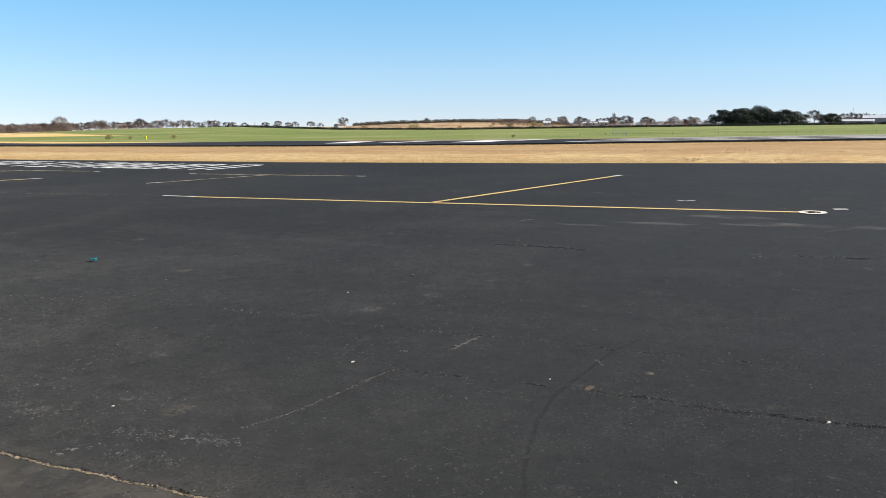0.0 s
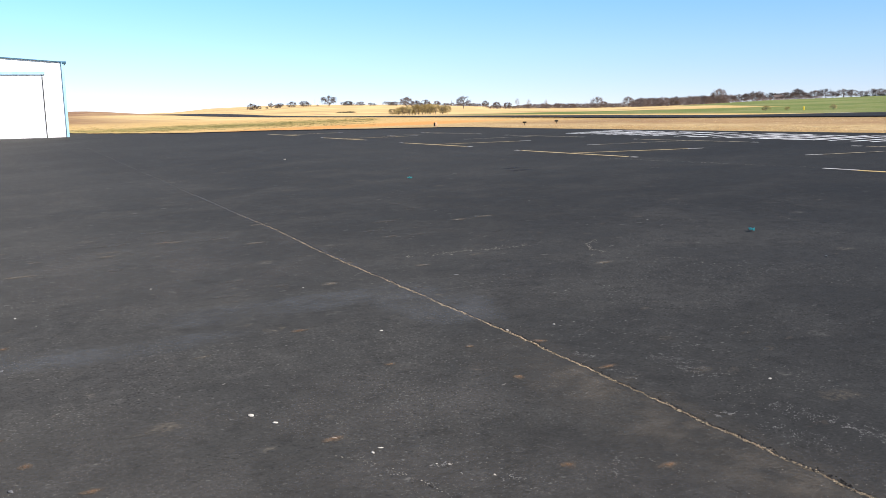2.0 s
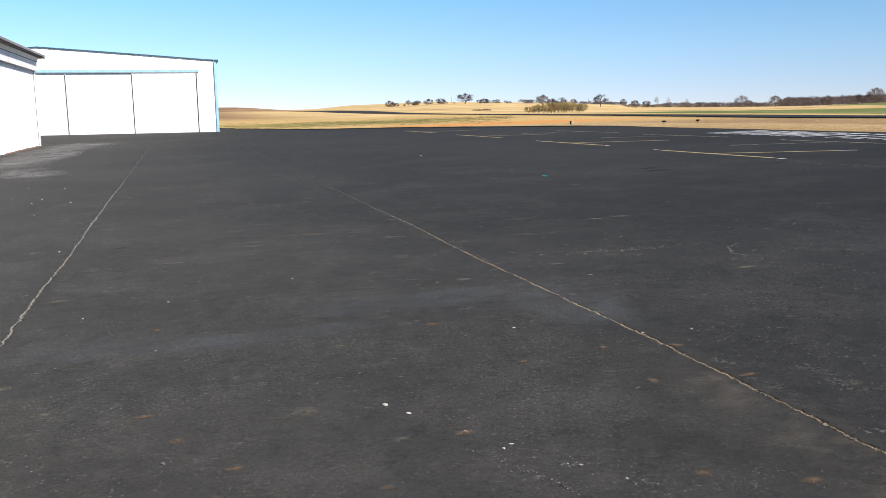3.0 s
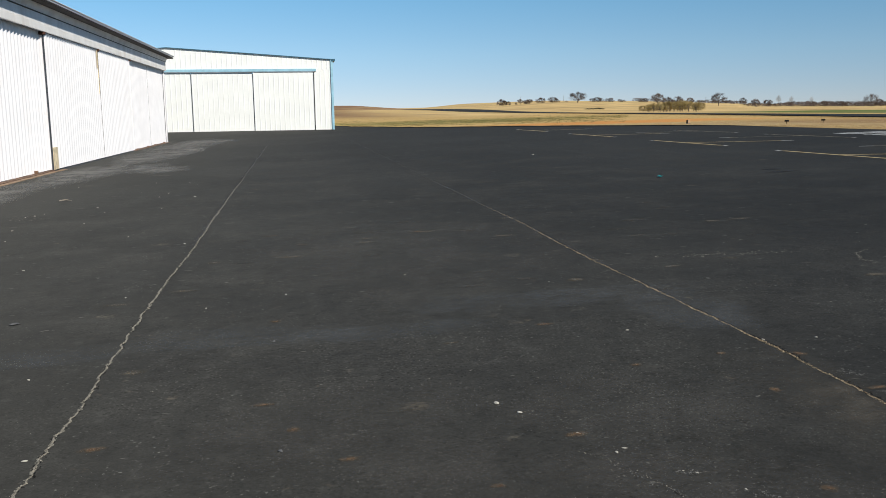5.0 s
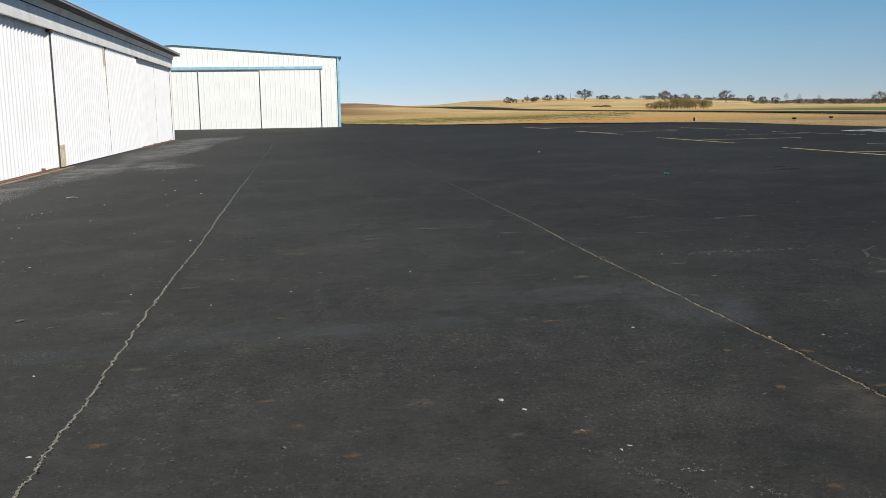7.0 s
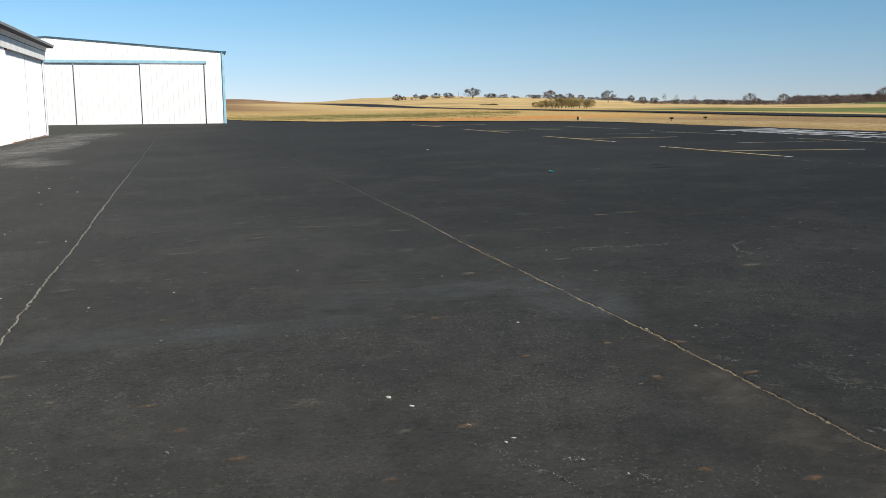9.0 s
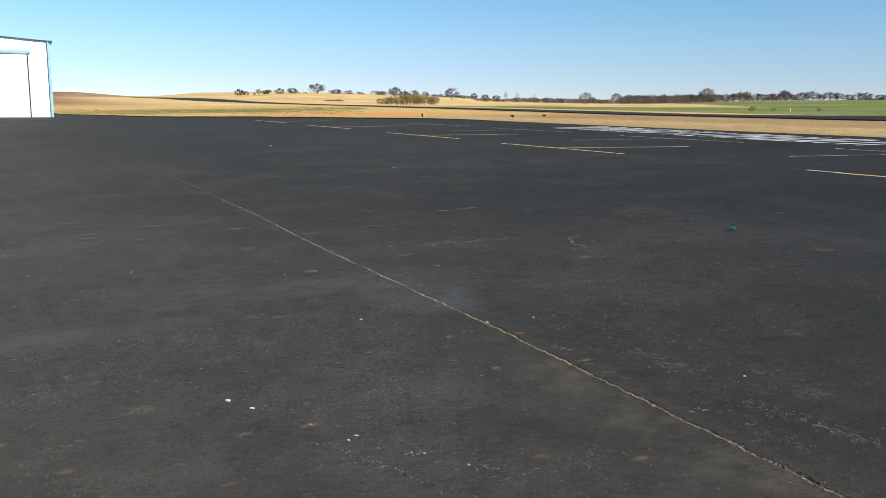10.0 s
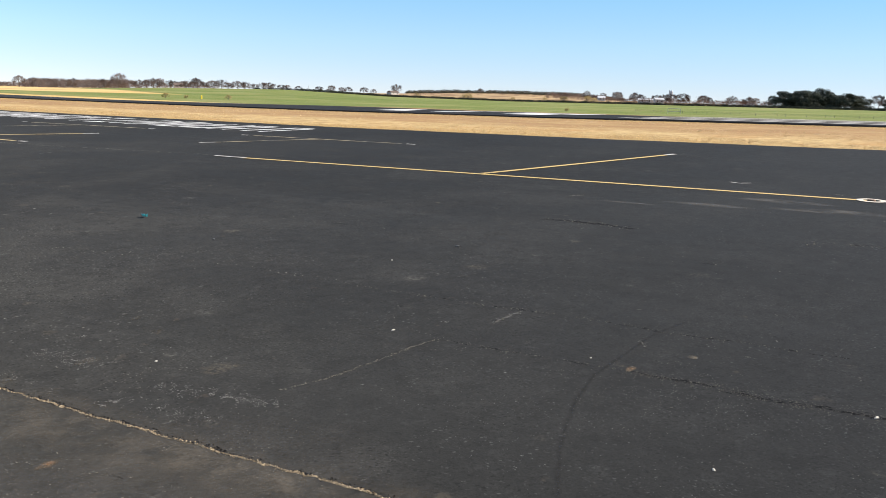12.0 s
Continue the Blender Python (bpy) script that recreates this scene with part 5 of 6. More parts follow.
def crack_line(seed, phase, x, bend, lean, y0, y1, sway):
    """The jagged course of a crack along y, as a function."""
    g = random.Random(seed)
    fine = [g.uniform(-1, 1) for _ in range(int((y1 - y0) / 0.035) + 3)]
    wide = [g.uniform(-1, 1) for _ in range(int((y1 - y0) / 0.19) + 3)]

    def pick(row, t):
        i = int(t)
        return lerp(row[i], row[i + 1], t - i)

    def at(y):
        u = max(0.0, y - y0)
        return x - lean * (1 - smooth(2.0, 4.5, y)) + bend * noise.noise((y * 0.35, phase, 1.0)) * 1.6 + sway * (0.55 * pick(fine, u / 0.035) + 0.6 * pick(wide, u / 0.19))

    return at


def filled_crack(x, y0, y1, width, mat, seed, bend=0.03, phase=1.0, gaps=0.45, name="seam", sway=0.012, lean=0.0):
    """A ragged line of filler standing a little proud of a zigzag crack, with breaks."""
    course = crack_line(seed, phase, x, bend, lean, y0, y1, sway)
    verts, faces = [], []
    y, last = y0, None
    while y < y1:
        c = course(y)
        thick = noise.noise((y * 11.0, seed, 5.0)) + 0.5 * noise.noise((y * 40.0, seed, 6.0))
        fade = min(1.0, (y - y0) / 0.8, (y1 - y) / 2.5)
        w = width * 0.5 * max(0.0, 0.75 + 0.75 * thick) * max(0.2, fade)
        if thick > -gaps - 0.35 * (1 - fade):
            k = len(verts)
            for u, up in ((-w * (1 + 0.7 * noise.noise((y * 90, seed, 7.0))), 0.0006), (0.2 * w, 0.0035), (w * (1 + 0.7 * noise.noise((y * 90, seed, 8.0))), 0.0006)):
                verts.append((c + u, y, apron_z(c, y) + up))
            if last is not None:
                faces += [(last, last + 1, k + 1, k), (last + 1, last + 2, k + 2, k + 1)]
            last = k
        else:
            last = None
        y += max(0.007, 0.0016 * y)
    return mesh_object(name, verts, faces, mat, apron)


def crumb_line(x, y0, y1, per_metre, size, wide, mat, seed, like, bend=0.03, phase=1.0, sway=0.012, lean=0.0, name="seam_crumbs", fade=8.0):
    """Loose crumbs along the course of the crack whose seed is `like`, thick in some stretches and thin in others."""
    course = crack_line(like, phase, x, bend, lean, y0, y1, sway)
    g = random.Random(seed)
    verts, faces = [], []
    for _ in range(int((y1 - y0) * per_metre)):
        y = g.uniform(y0, y1)
        if noise.noise((y * 3.0, seed, 4.0)) < g.uniform(-0.7, 0.25) or g.random() > (y1 - y) / fade:
            continue
        cx = course(y) + g.gauss(0, wide)
        r = size * (0.35 + 0.8 * g.random() ** 2)
        k, turn, z = len(verts), g.uniform(0, 1.57), apron_z(cx, y)
        for j in range(4):
            a, q = turn + 1.57 * j + g.uniform(-0.4, 0.4), r * g.uniform(0.7, 1.3)
            verts.append((cx + math.cos(a) * q, y + math.sin(a) * q, z + 0.001))
        verts.append((cx, y, z + 0.002 + r * 0.7))
        faces += [(k + j, k + (j + 1) % 4, k + 4) for j in range(4)]
    return mesh_object(name, verts, faces, mat, apron)


def filler_material(name, a, b):
    m = Mat(name, 0.95)
    c = m.mix(m.ramp(m.noise(55.0, 4.0, 0.75), 0.35, 0.68), a, b)
    m.color(m.mix(m.math("MULTIPLY", m.ramp(m.noise(7.0, 4.0, 0.7), 0.45, 0.7), 0.6), c, a))
    m.bump(m.noise(160.0, 3.0, 0.7), 0.6, 0.003)
    return m.m


tan_line = filler_material("tan_crack_filler", (0.11, 0.078, 0.044), (0.37, 0.28, 0.165))
white_line = filler_material("bleached_crack_filler", (0.12, 0.107, 0.084), (0.39, 0.345, 0.265))
grey_line = filler_material("grey_crack_line", (0.045, 0.043, 0.038), (0.118, 0.113, 0.102))
filled_crack(2.49, -6, 10, 0.0065, tan_line, 1, gaps=0.36, lean=0.018)
crumb_line(2.49, -6, 12.0, 660, 0.0042, 0.0042, filler, 43, 1, lean=0.018)
crumb_line(2.498, -6, 12.0, 330, 0.0048, 0.009, dark_crack, 44, 1, lean=0.018, name="crack")
filled_crack(2.497, 5.0, 17, 0.014, grey_line, 3, gaps=0.45)
filled_crack(2.497, 12.0, 41, 0.011, grey_line, 33, gaps=0.2)
filled_crack(-1.078, -6, 20, 0.013, white_line, 4, 0.014, 4.0, 0.42, sway=0.018)
crumb_line(-1.078, -6, 20, 320, 0.0048, 0.0045, pale_filler, 41, 4, 0.014, 4.0, 0.016)
crumb_line(-1.074, -6, 20, 110, 0.005, 0.010, dark_crack, 45, 4, 0.014, 4.0, 0.016, name="crack")
filled_crack(-1.078, 11, 39, 0.022, grey_line, 5, 0.014, 4.0, 0.4)
def jagged_crack(path, seed, gap=0.004, open_share=0.5, crumbs=160, spread=0.012, mat=None, size=0.0042, pits=0, pit=0.010, patchy=True):
    """An open crack along a bent path: a broken dark slit with zigzag sides, broken-out pits and crumbs of stone along it."""
    g = random.Random(seed)
    pts = [Vector(p) for p in path]
    verts, faces, cv, cf = [], [], [], []
    run, last = 0.0, None
    for a, b in zip(pts, pts[1:]):
        d = b - a
        s, steps = Vector((-d.y, d.x)).normalized(), max(2, int(d.length / 0.022))
        for i in range(steps):
            run += d.length / steps
            c = a + d * (i / steps) + s * (g.uniform(-1, 1) * 0.007 + 0.012 * noise.noise((run * 5.0, seed, 0.0)))
            if noise.noise((run * 4.5, seed, 3.0)) * 0.9 + 0.5 > 1 - open_share:
                w = gap * g.uniform(0.4, 1.2)
                k = len(verts)
                verts += [(c.x + s.x * w, c.y + s.y * w, apron_z(c.x, c.y) + 0.0012), (c.x - s.x * w, c.y - s.y * w, apron_z(c.x, c.y) + 0.0012)]
                if last is not None:
                    faces.append((last, last + 1, k + 1, k))
                last = k
            else:
                last = None
        along = d.normalized()
        for _ in range(int(d.length * pits)):
            t = g.random()
            c = a + d * t
            if noise.noise((c.x * 3.1, c.y * 5.0, seed + 0.5)) < g.uniform(-0.25, 0.2):
                continue
            c = c + s * g.gauss(0, spread * 0.45)
            l, w, k = pit * g.uniform(0.4, 1.6), pit * g.uniform(0.15, 0.55), len(verts)
            for j in range(5):
                e = 1.257 * j + g.uniform(-0.5, 0.5)
                q = c + along * math.cos(e) * l + s * math.sin(e) * w
                verts.append((q.x, q.y, apron_z(q.x, q.y) + 0.0013))
            faces.append(tuple(range(k, k + 5)))
        for _ in range(int(d.length * crumbs)):
            t = g.random()
            c = a + d * t
            c = c + s * (g.gauss(0, spread) + 0.016 * noise.noise((c.x * 6, c.y * 6, seed + 0.2)))
            if patchy and noise.noise((c.x * 7, c.y * 7, seed)) < g.uniform(-0.6, 0.3):
                continue
            r = size * (0.3 + 0.9 * g.random() ** 2)
            k, turn, z = len(cv), g.uniform(0, 1.57), apron_z(c.x, c.y)
            for j in range(4):
                e, q = turn + 1.57 * j + g.uniform(-0.4, 0.4), r * g.uniform(0.7, 1.4)
                cv.append((c.x + math.cos(e) * q, c.y + math.sin(e) * q, z + 0.001))
            cv.append((c.x, c.y, z + 0.0015 + r * 0.6))
            cf += [(k + j, k + (j + 1) % 4, k + 4) for j in range(4)]
    if faces:
        mesh_object("crack", verts, faces, dark_crack, apron)
    if cf:
        mesh_object("crack_crumbs", cv, cf, mat or faint_filler, apron)


MAIN = [(4.11, 2.0), (4.11, 1.73), (4.12, 1.45), (4.12, 1.19), (4.14, 1.0)]
MAIN_WIDE = [(4.14, 1.0), (4.12, 0.83), (4.13, 0.63), (4.09, 0.47), (4.07, 0.30), (4.10, 0.15), (4.09, -0.1), (4.13, -0.5), (4.10, -1.2)]
UPPER = [(4.92, 3.16), (4.88, 2.90), (4.89, 2.57), (4.87, 2.16), (4.90, 1.95), (4.90, 1.59), (4.91, 1.35), (4.90, 1.16), (4.87, 1.0), (4.88, 0.83), (4.90, 0.64), (4.89, 0.42), (4.90, 0.09)]
BRANCH = [(4.11, 2.0), (3.91, 2.05), (3.69, 2.08), (3.48, 2.11), (3.30, 2.14), (3.08, 2.23)]
jagged_crack(MAIN, 6, 0.0042, 0.35, 260, 0.014, dull_line, 0.0036, pits=34, pit=0.009)
jagged_crack(MAIN_WIDE, 7, 0.0072, 0.52, 1000, 0.030, dull_line, 0.0036, pits=115, pit=0.013)
jagged_crack(UPPER, 9, 0.004, 0.12, 190, 0.016, dull_line, pits=46, pit=0.012)
jagged_crack(BRANCH, 8, 0.0015, 0.15, 300, 0.0045, dull_line, 0.0042, patchy=False)
jagged_crack([(4.11, 2.02), (4.17, 2.13), (4.21, 2.25), (4.27, 2.36), (4.47, 2.50), (4.62, 2.52)], 10, 0.003, 0.2, 90, 0.010)
jagged_crack([(4.86, 1.86), (4.70, 1.87), (4.52, 1.89)], 11, 0.001, 0.0, 330, 0.006, dull_line)
jagged_crack([(4.65, 1.08), (4.60, 1.04), (4.55, 1.02)], 12, 0.001, 0.0, 500, 0.006)
jagged_crack([(4.67, 0.55), (4.65, 0.49)], 24, 0.001, 0.0, 700, 0.004)
jagged_crack([(8.14, 3.04), (8.19, 2.79), (8.16, 2.43), (8.09, 2.10)], 13, 0.019, 0.72, 200, 0.06, dull_line, 0.008, pits=46, pit=0.030)
jagged_crack([(8.24, 0.67), (8.30, 0.40), (8.38, 0.16), (8.42, -0.5)], 14, 0.012, 0.35, 240, 0.07, dull_line, 0.008, pits=50, pit=0.026)
jagged_crack([(4.75, 6.75), (4.55, 6.6), (4.42, 6.35), (4.45, 6.2), (4.25, 6.1)], 16, 0.003, 0.2, 260, 0.008, size=0.006)
jagged_crack([(3.0, 7.05), (3.4, 7.0), (3.85, 6.95), (4.2, 6.9)], 17, 0.002, 0.1, 210, 0.05, size=0.008)
jagged_crack([(4.6, 5.9), (4.9, 4.9), (4.95, 4.0), (4.92, 3.16)], 18, 0.003, 0.2, 50, 0.03, size=0.006)
jagged_crack([(1.05, 3.2), (1.2, 2.95), (1.3, 2.6), (1.42, 2.2)], 19, 0.0018, 0.2, 130, 0.005, pale_filler, 0.0032)
jagged_crack([(2.0, 2.7), (2.1, 2.3), (2.2, 1.9)], 20, 0.0015, 0.1, 60, 0.006)
jagged_crack([(3.06, 1.70), (3.08, 1.64)], 23, 0.001, 0.0, 700, 0.002, pale_filler, 0.003)
seam([(10.55, 14.6), (10.83, 12.44), (11.15, 10.1)], 0.03, faint_filler, 21, 0.03, 0.03, fill=0.5)
jagged_crack([(6.9, -2), (6.86, 3), (6.94, 8), (6.9, 14), (6.85, 22)], 22, 0.006, 0.14, 20, 0.03, size=0.006)


# ---- scuffs: crumbs of pale stone and old paint ----
def scuff(cx, cy, rx, ry, n, seed, mat=None, size=0.006):
    g = random.Random(seed)
    verts, faces = [], []
    for _ in range(n):
        a, q = g.uniform(0, 6.28), math.sqrt(g.random())
        x, y = cx + math.cos(a) * q * rx, cy + math.sin(a) * q * ry
        if noise.noise((x * 9 + y * 5, (y - x * 0.6) * 3.0, seed)) + 0.4 * noise.noise((x * 40, y * 40, seed)) < 0.02 + 0.25 * q * q:
            continue
        s = size * g.uniform(0.3, 1.0)
        k = len(verts)
        for j in range(4):
            ang = 1.57 * j + g.uniform(-0.4, 0.4)
            verts.append((x + math.cos(ang) * s, y + math.sin(ang) * s * 0.8, apron_z(x, y) + 0.001))
        verts.append((x, y, apron_z(x, y) + 0.001 + s * 0.5))
        for j in range(4):
            faces.append((k + j, k + (j + 1) % 4, k + 4))
    return mesh_object("scuff", verts, faces, mat or pale_filler, apron)


for i, (cx, cy, rx, ry, n) in enumerate(((2.95, 2.9, 0.35, 0.6, 500), (3.6, 5.75, 0.5, 0.12, 260), (4.05, 0.9, 0.35, 1.2, 1300), (3.6, 0.4, 0.7, 0.9, 1300), (2.0, 2.2, 0.9, 0.8, 1200))):
    scuff(cx, cy, rx, ry, n, 100 + i, faint_filler, 0.0042)


def grain_streak(x0, y0, x1, y1, width, n, seed, mat, size=0.0034):
    """Loose pale grains left in a ragged streak from one point to another."""
    g = random.Random(seed)
    verts, faces = [], []
    d = Vector((x1 - x0, y1 - y0))
    s = Vector((-d.y, d.x)).normalized()
    for _ in range(n):
        t = g.random()
        off = g.gauss(0, 1) * width * (0.4 + 0.6 * math.sin(math.pi * t)) + width * 1.4 * noise.noise((t * 4, seed, 0.0))
        x, y = x0 + d.x * t + s.x * off, y0 + d.y * t + s.y * off
        if noise.noise((x * 28, y * 28, seed)) < -0.05:
            continue
        r = size * (0.35 + 0.9 * g.random() ** 2)
        k, turn = len(verts), g.uniform(0, 1.57)
        z = apron_z(x, y)
        for j in range(4):
            a = turn + 1.57 * j + g.uniform(-0.4, 0.4)
            q = r * g.uniform(0.7, 1.3)
            verts.append((x + math.cos(a) * q, y + math.sin(a) * q, z + 0.001))
        verts.append((x, y, z + 0.001 + r * 0.5))
        faces += [(k + j, k + (j + 1) % 4, k + 4) for j in range(4)]
    return mesh_object("grain_streak", verts, faces, mat, apron)


STREAKS = ((2.59, 3.85, 2.62, 3.71, 0.016, 160), (2.58, 3.51, 2.60, 3.31, 0.018, 160), (2.93, 3.58, 2.89, 3.22, 0.035, 620), (2.82, 3.19, 2.99, 3.13, 0.010, 190), (3.08, 3.58, 3.24, 3.59, 0.007, 60),
           (2.56, 2.78, 2.64, 2.73, 0.010, 120), (2.84, 2.73, 2.90, 2.43, 0.030, 420), (2.66, 2.58, 2.69, 2.22, 0.026, 330), (2.91, 2.40, 2.95, 2.10, 0.022, 480), (2.56, 2.75, 2.72, 2.67, 0.012, 200),
           (2.15, 3.31, 2.32, 3.26, 0.008, 70), (1.98, 2.63, 1.84, 2.44, 0.004, 60), (1.12, 3.06, 1.42, 2.4, 0.008, 130), (1.33, 2.91, 1.43, 2.87, 0.008, 80), (1.47, 2.72, 1.58, 2.62, 0.012, 110))
for i, (x0, y0, x1, y1, w, n) in enumerate(STREAKS):
    grain_streak(x0, y0, x1, y1, w * 1.5, int(n * 1.5), 300 + i, loose_grain, 0.0029)
for i, (x0, y0, x1, y1, w, n) in enumerate(((3.2, 1.75, 3.5, 0.9, 0.10, 420), (3.5, 1.3, 3.75, 0.2, 0.14, 420), (3.9, 0.9, 3.85, -0.3, 0.12, 420), (2.9, 1.5, 3.1, 0.3, 0.16, 420), (0.1, 3.3, 0.75, 3.15, 0.10, 260), (0.45, 2.95, 1.0, 2.75, 0.12, 260))):
    grain_streak(x0, y0, x1, y1, w, n, 340 + i, loose_grain, 0.0025)
for i, (x0, y0, x1, y1, w, n) in enumerate(((4.55, 1.91, 4.72, 1.88, 0.016, 420), (4.70, 1.88, 4.87, 1.85, 0.010, 380), (4.41, 2.15, 4.43, 2.11, 0.008, 80), (9.89, 3.42, 10.08, 3.30, 0.015, 260), (9.97, 0.13, 10.32, -0.14, 0.010, 520), (11.95, 0.74, 11.99, 0.62, 0.02, 220))):
    grain_streak(x0, y0, x1, y1, w, n, 380 + i, loose_grain if x0 < 6 else faint_filler, 0.0028 if x0 < 6 else 0.006)
scuff(0.6, 3.6, 2.6, 1.8, 2600, 130, faint_filler, size=0.0032)
scuff(0.5, 7.5, 4.0, 4.0, 1200, 131, faint_filler, size=0.006)
scuff(4.0, 13.0, 7.0, 8.0, 500, 132, faint_filler, size=0.010)


def scrapes(x0, x1, y0, y1, n, seed, mat, long, name="scrape"):
    """Thin slivers of worn stone and dirt, lying mostly across the lane."""
    g = random.Random(seed)
    verts, faces = [], []
    for _ in range(n):
        x, y = g.uniform(x0, x1), g.uniform(y0, y1)
        if noise.noise((x * 0.8, y * 0.8, seed)) < -0.05:
            continue
        a = g.gauss(0.0, 0.35)
        l, w = long * g.uniform(0.3, 1.0), long * g.uniform(0.05, 0.12)
        k, m = len(verts), 7
        for j in range(m):
            t = 2 * math.pi * j / m
            u, v = math.cos(t) * l / 2 * g.uniform(0.6, 1.1), math.sin(t) * w * g.uniform(0.5, 1.3)
            px, py = x + u * math.cos(a) - v * math.sin(a), y + u * math.sin(a) + v * math.cos(a)
            verts.append((px, py, apron_z(px, py) + 0.0015))
        faces.append(tuple(range(k, k + m)))
    return mesh_object(name, verts, faces, mat, apron)


dull_scrape = leaf_material("dull_scrape", (0.06, 0.057, 0.052), (0.135, 0.127, 0.112))
scrapes(-2.5, 4.5, 3.5, 7.0, 200, 201, dull_scrape, 0.05)
scrapes(-3.0, 6.0, 6.0, 13.0, 420, 202, dull_scrape, 0.09)
scrapes(4.5, 9.0, -2.0, 6.0, 160, 203, dull_scrape, 0.05)
scrapes(-6.0, 10.0, 12.0, 30.0, 320, 204, dull_scrape, 0.16)


# ---- stains ----
def stain(cx, cy, rx, ry, mat, seed, lift=0.003, name="stain"):
    """A thin irregular film that fades towards its rim."""
    verts, faces, soft = [(cx, cy, apron_z(cx, cy) + lift)], [], [1.0]
    n = 28
    for ring, fall in ((0.35, 1.0), (0.7, 0.7), (1.0, 0.0)):
        for i in range(n):
            a = 2 * math.pi * i / n
            k = ring * (1 + 0.4 * noise.noise((math.cos(a) * 1.4 + seed, math.sin(a) * 1.4, ring)))
            x, y = cx + math.cos(a) * rx * k, cy + math.sin(a) * ry * k
            verts.append((x, y, apron_z(x, y) + lift))
            soft.append(fall)
    for i in range(n):
        j = (i + 1) % n
        faces.append((0, 1 + i, 1 + j))
        for q in range(2):
            a, b = 1 + q * n, 1 + (q + 1) * n
            faces.append((a + i, b + i, b + j, a + j))
    ob = mesh_object(name, verts, faces, mat, apron)
    at = ob.data.attributes.new("soft", "FLOAT", "POINT")
    at.data.foreach_set("value", soft)
    return ob


rust_stain = dusty("rust_stain", (0.23, 0.122, 0.06), 26.0, 0.5, 0.85, 0.6)
tan_spot = dusty("tan_dirt", (0.18, 0.15, 0.105), 26.0, 0.45, 0.85, 0.7)
dull_spot = dusty("dull_grey_dirt", (0.088, 0.080, 0.064), 24.0, 0.5, 0.82, 0.7)
rust_halo = dusty("rust_halo", (0.16, 0.110, 0.064), 24.0, 0.5, 0.82, 0.8)
pale_dust = dusty("pale_dust", (0.15, 0.16, 0.165), 2.6, 0.45, 1.1, 0.46)
brown_dust = dusty("brown_dust", (0.12, 0.11, 0.097), 1.8, 0.5, 0.95, 0.3)
dark_oil = dusty("dark_oil", (0.014, 0.014, 0.015), 2.0, 0.4, 0.8, 0.8)
RUST = [(2.19, 4.26), (2.55, 4.13), (2.59, 3.54), (2.14, 3.64), (2.08, 2.45), (1.48, 5.17), (1.69, 4.2), (-0.16, 5.82), (-0.19, 4.12), (-0.05, 3.74), (0.17, 3.35), (-0.88, 3.74), (0.68, 2.95), (1.1, 3.36), (1.31, 9.59), (1.77, 2.64), (4.17, 0.99)]
for i, (x, y) in enumerate(RUST):
    big = 1.6 if y > 9 else 1.0
    rx, ry = (0.034 + 0.016 * (i % 3)) * big, (0.025 + 0.012 * (i % 2)) * big
    stain(x, y, rx, ry, rust_halo, 1.7 * i)
    stain(x + 0.004, y, rx * 0.45, ry * 0.45, rust_stain, 2.9 * i, 0.0042)
spots = random.Random(77)
for i in range(48):
    y = spots.uniform(2.6, 11.0)
    x = spots.uniform(-2.6, 3.4) + 0.15 * y
    s = spots.uniform(0.03, 0.07) * (0.25 + 0.16 * y)
    stain(x, y, s * spots.uniform(1.0, 1.9), s * spots.uniform(0.5, 0.9), dull_spot if i % 2 or y < 4.5 else tan_spot, 200 + 1.9 * i, 0.0032, "dirt_spot")
for i, (x, y, rx, ry) in enumerate(((-1.7, 5.35, 0.75, 0.25), (-0.5, 5.5, 0.9, 0.3), (0.4, 5.35, 0.9, 0.25), (2.45, 5.3, 0.4, 0.7), (1.7, 5.9, 1.2, 0.3))):
    stain(x, y, rx, ry, pale_dust, 40 + 1.3 * i, 0.002 + 0.0002 * i, "dust_patch")


def dust_line(x, y0, y1, half, mat, side=0.0, seed=0.0):
    """A dusty band along a seam, fading to both sides."""
    verts, faces, soft = [], [], []
    ys = list(np.arange(y0, y1, 0.25))
    for k, y in enumerate(ys):
        end = min(1.0, k / 4, (len(ys) - 1 - k) / 4)
        w = half * (0.8 + 0.5 * noise.noise((y * 0.8, seed, 0.0)))
        for u, f in ((-1.0, 0.0), (side, 1.0), (1.0, 0.0)):
            verts.append((x + u * w, y, apron_z(x + u * w, y) + 0.0018))
            soft.append(f * end)
    for k in range(len(ys) - 1):
        for i in range(2):
            a = 3 * k + i
            faces.append((a, a + 1, a + 4, a + 3))
    ob = mesh_object("dust_band", verts, faces, mat, apron)
    ob.data.attributes.new("soft", "FLOAT", "POINT").data.foreach_set("value", soft)


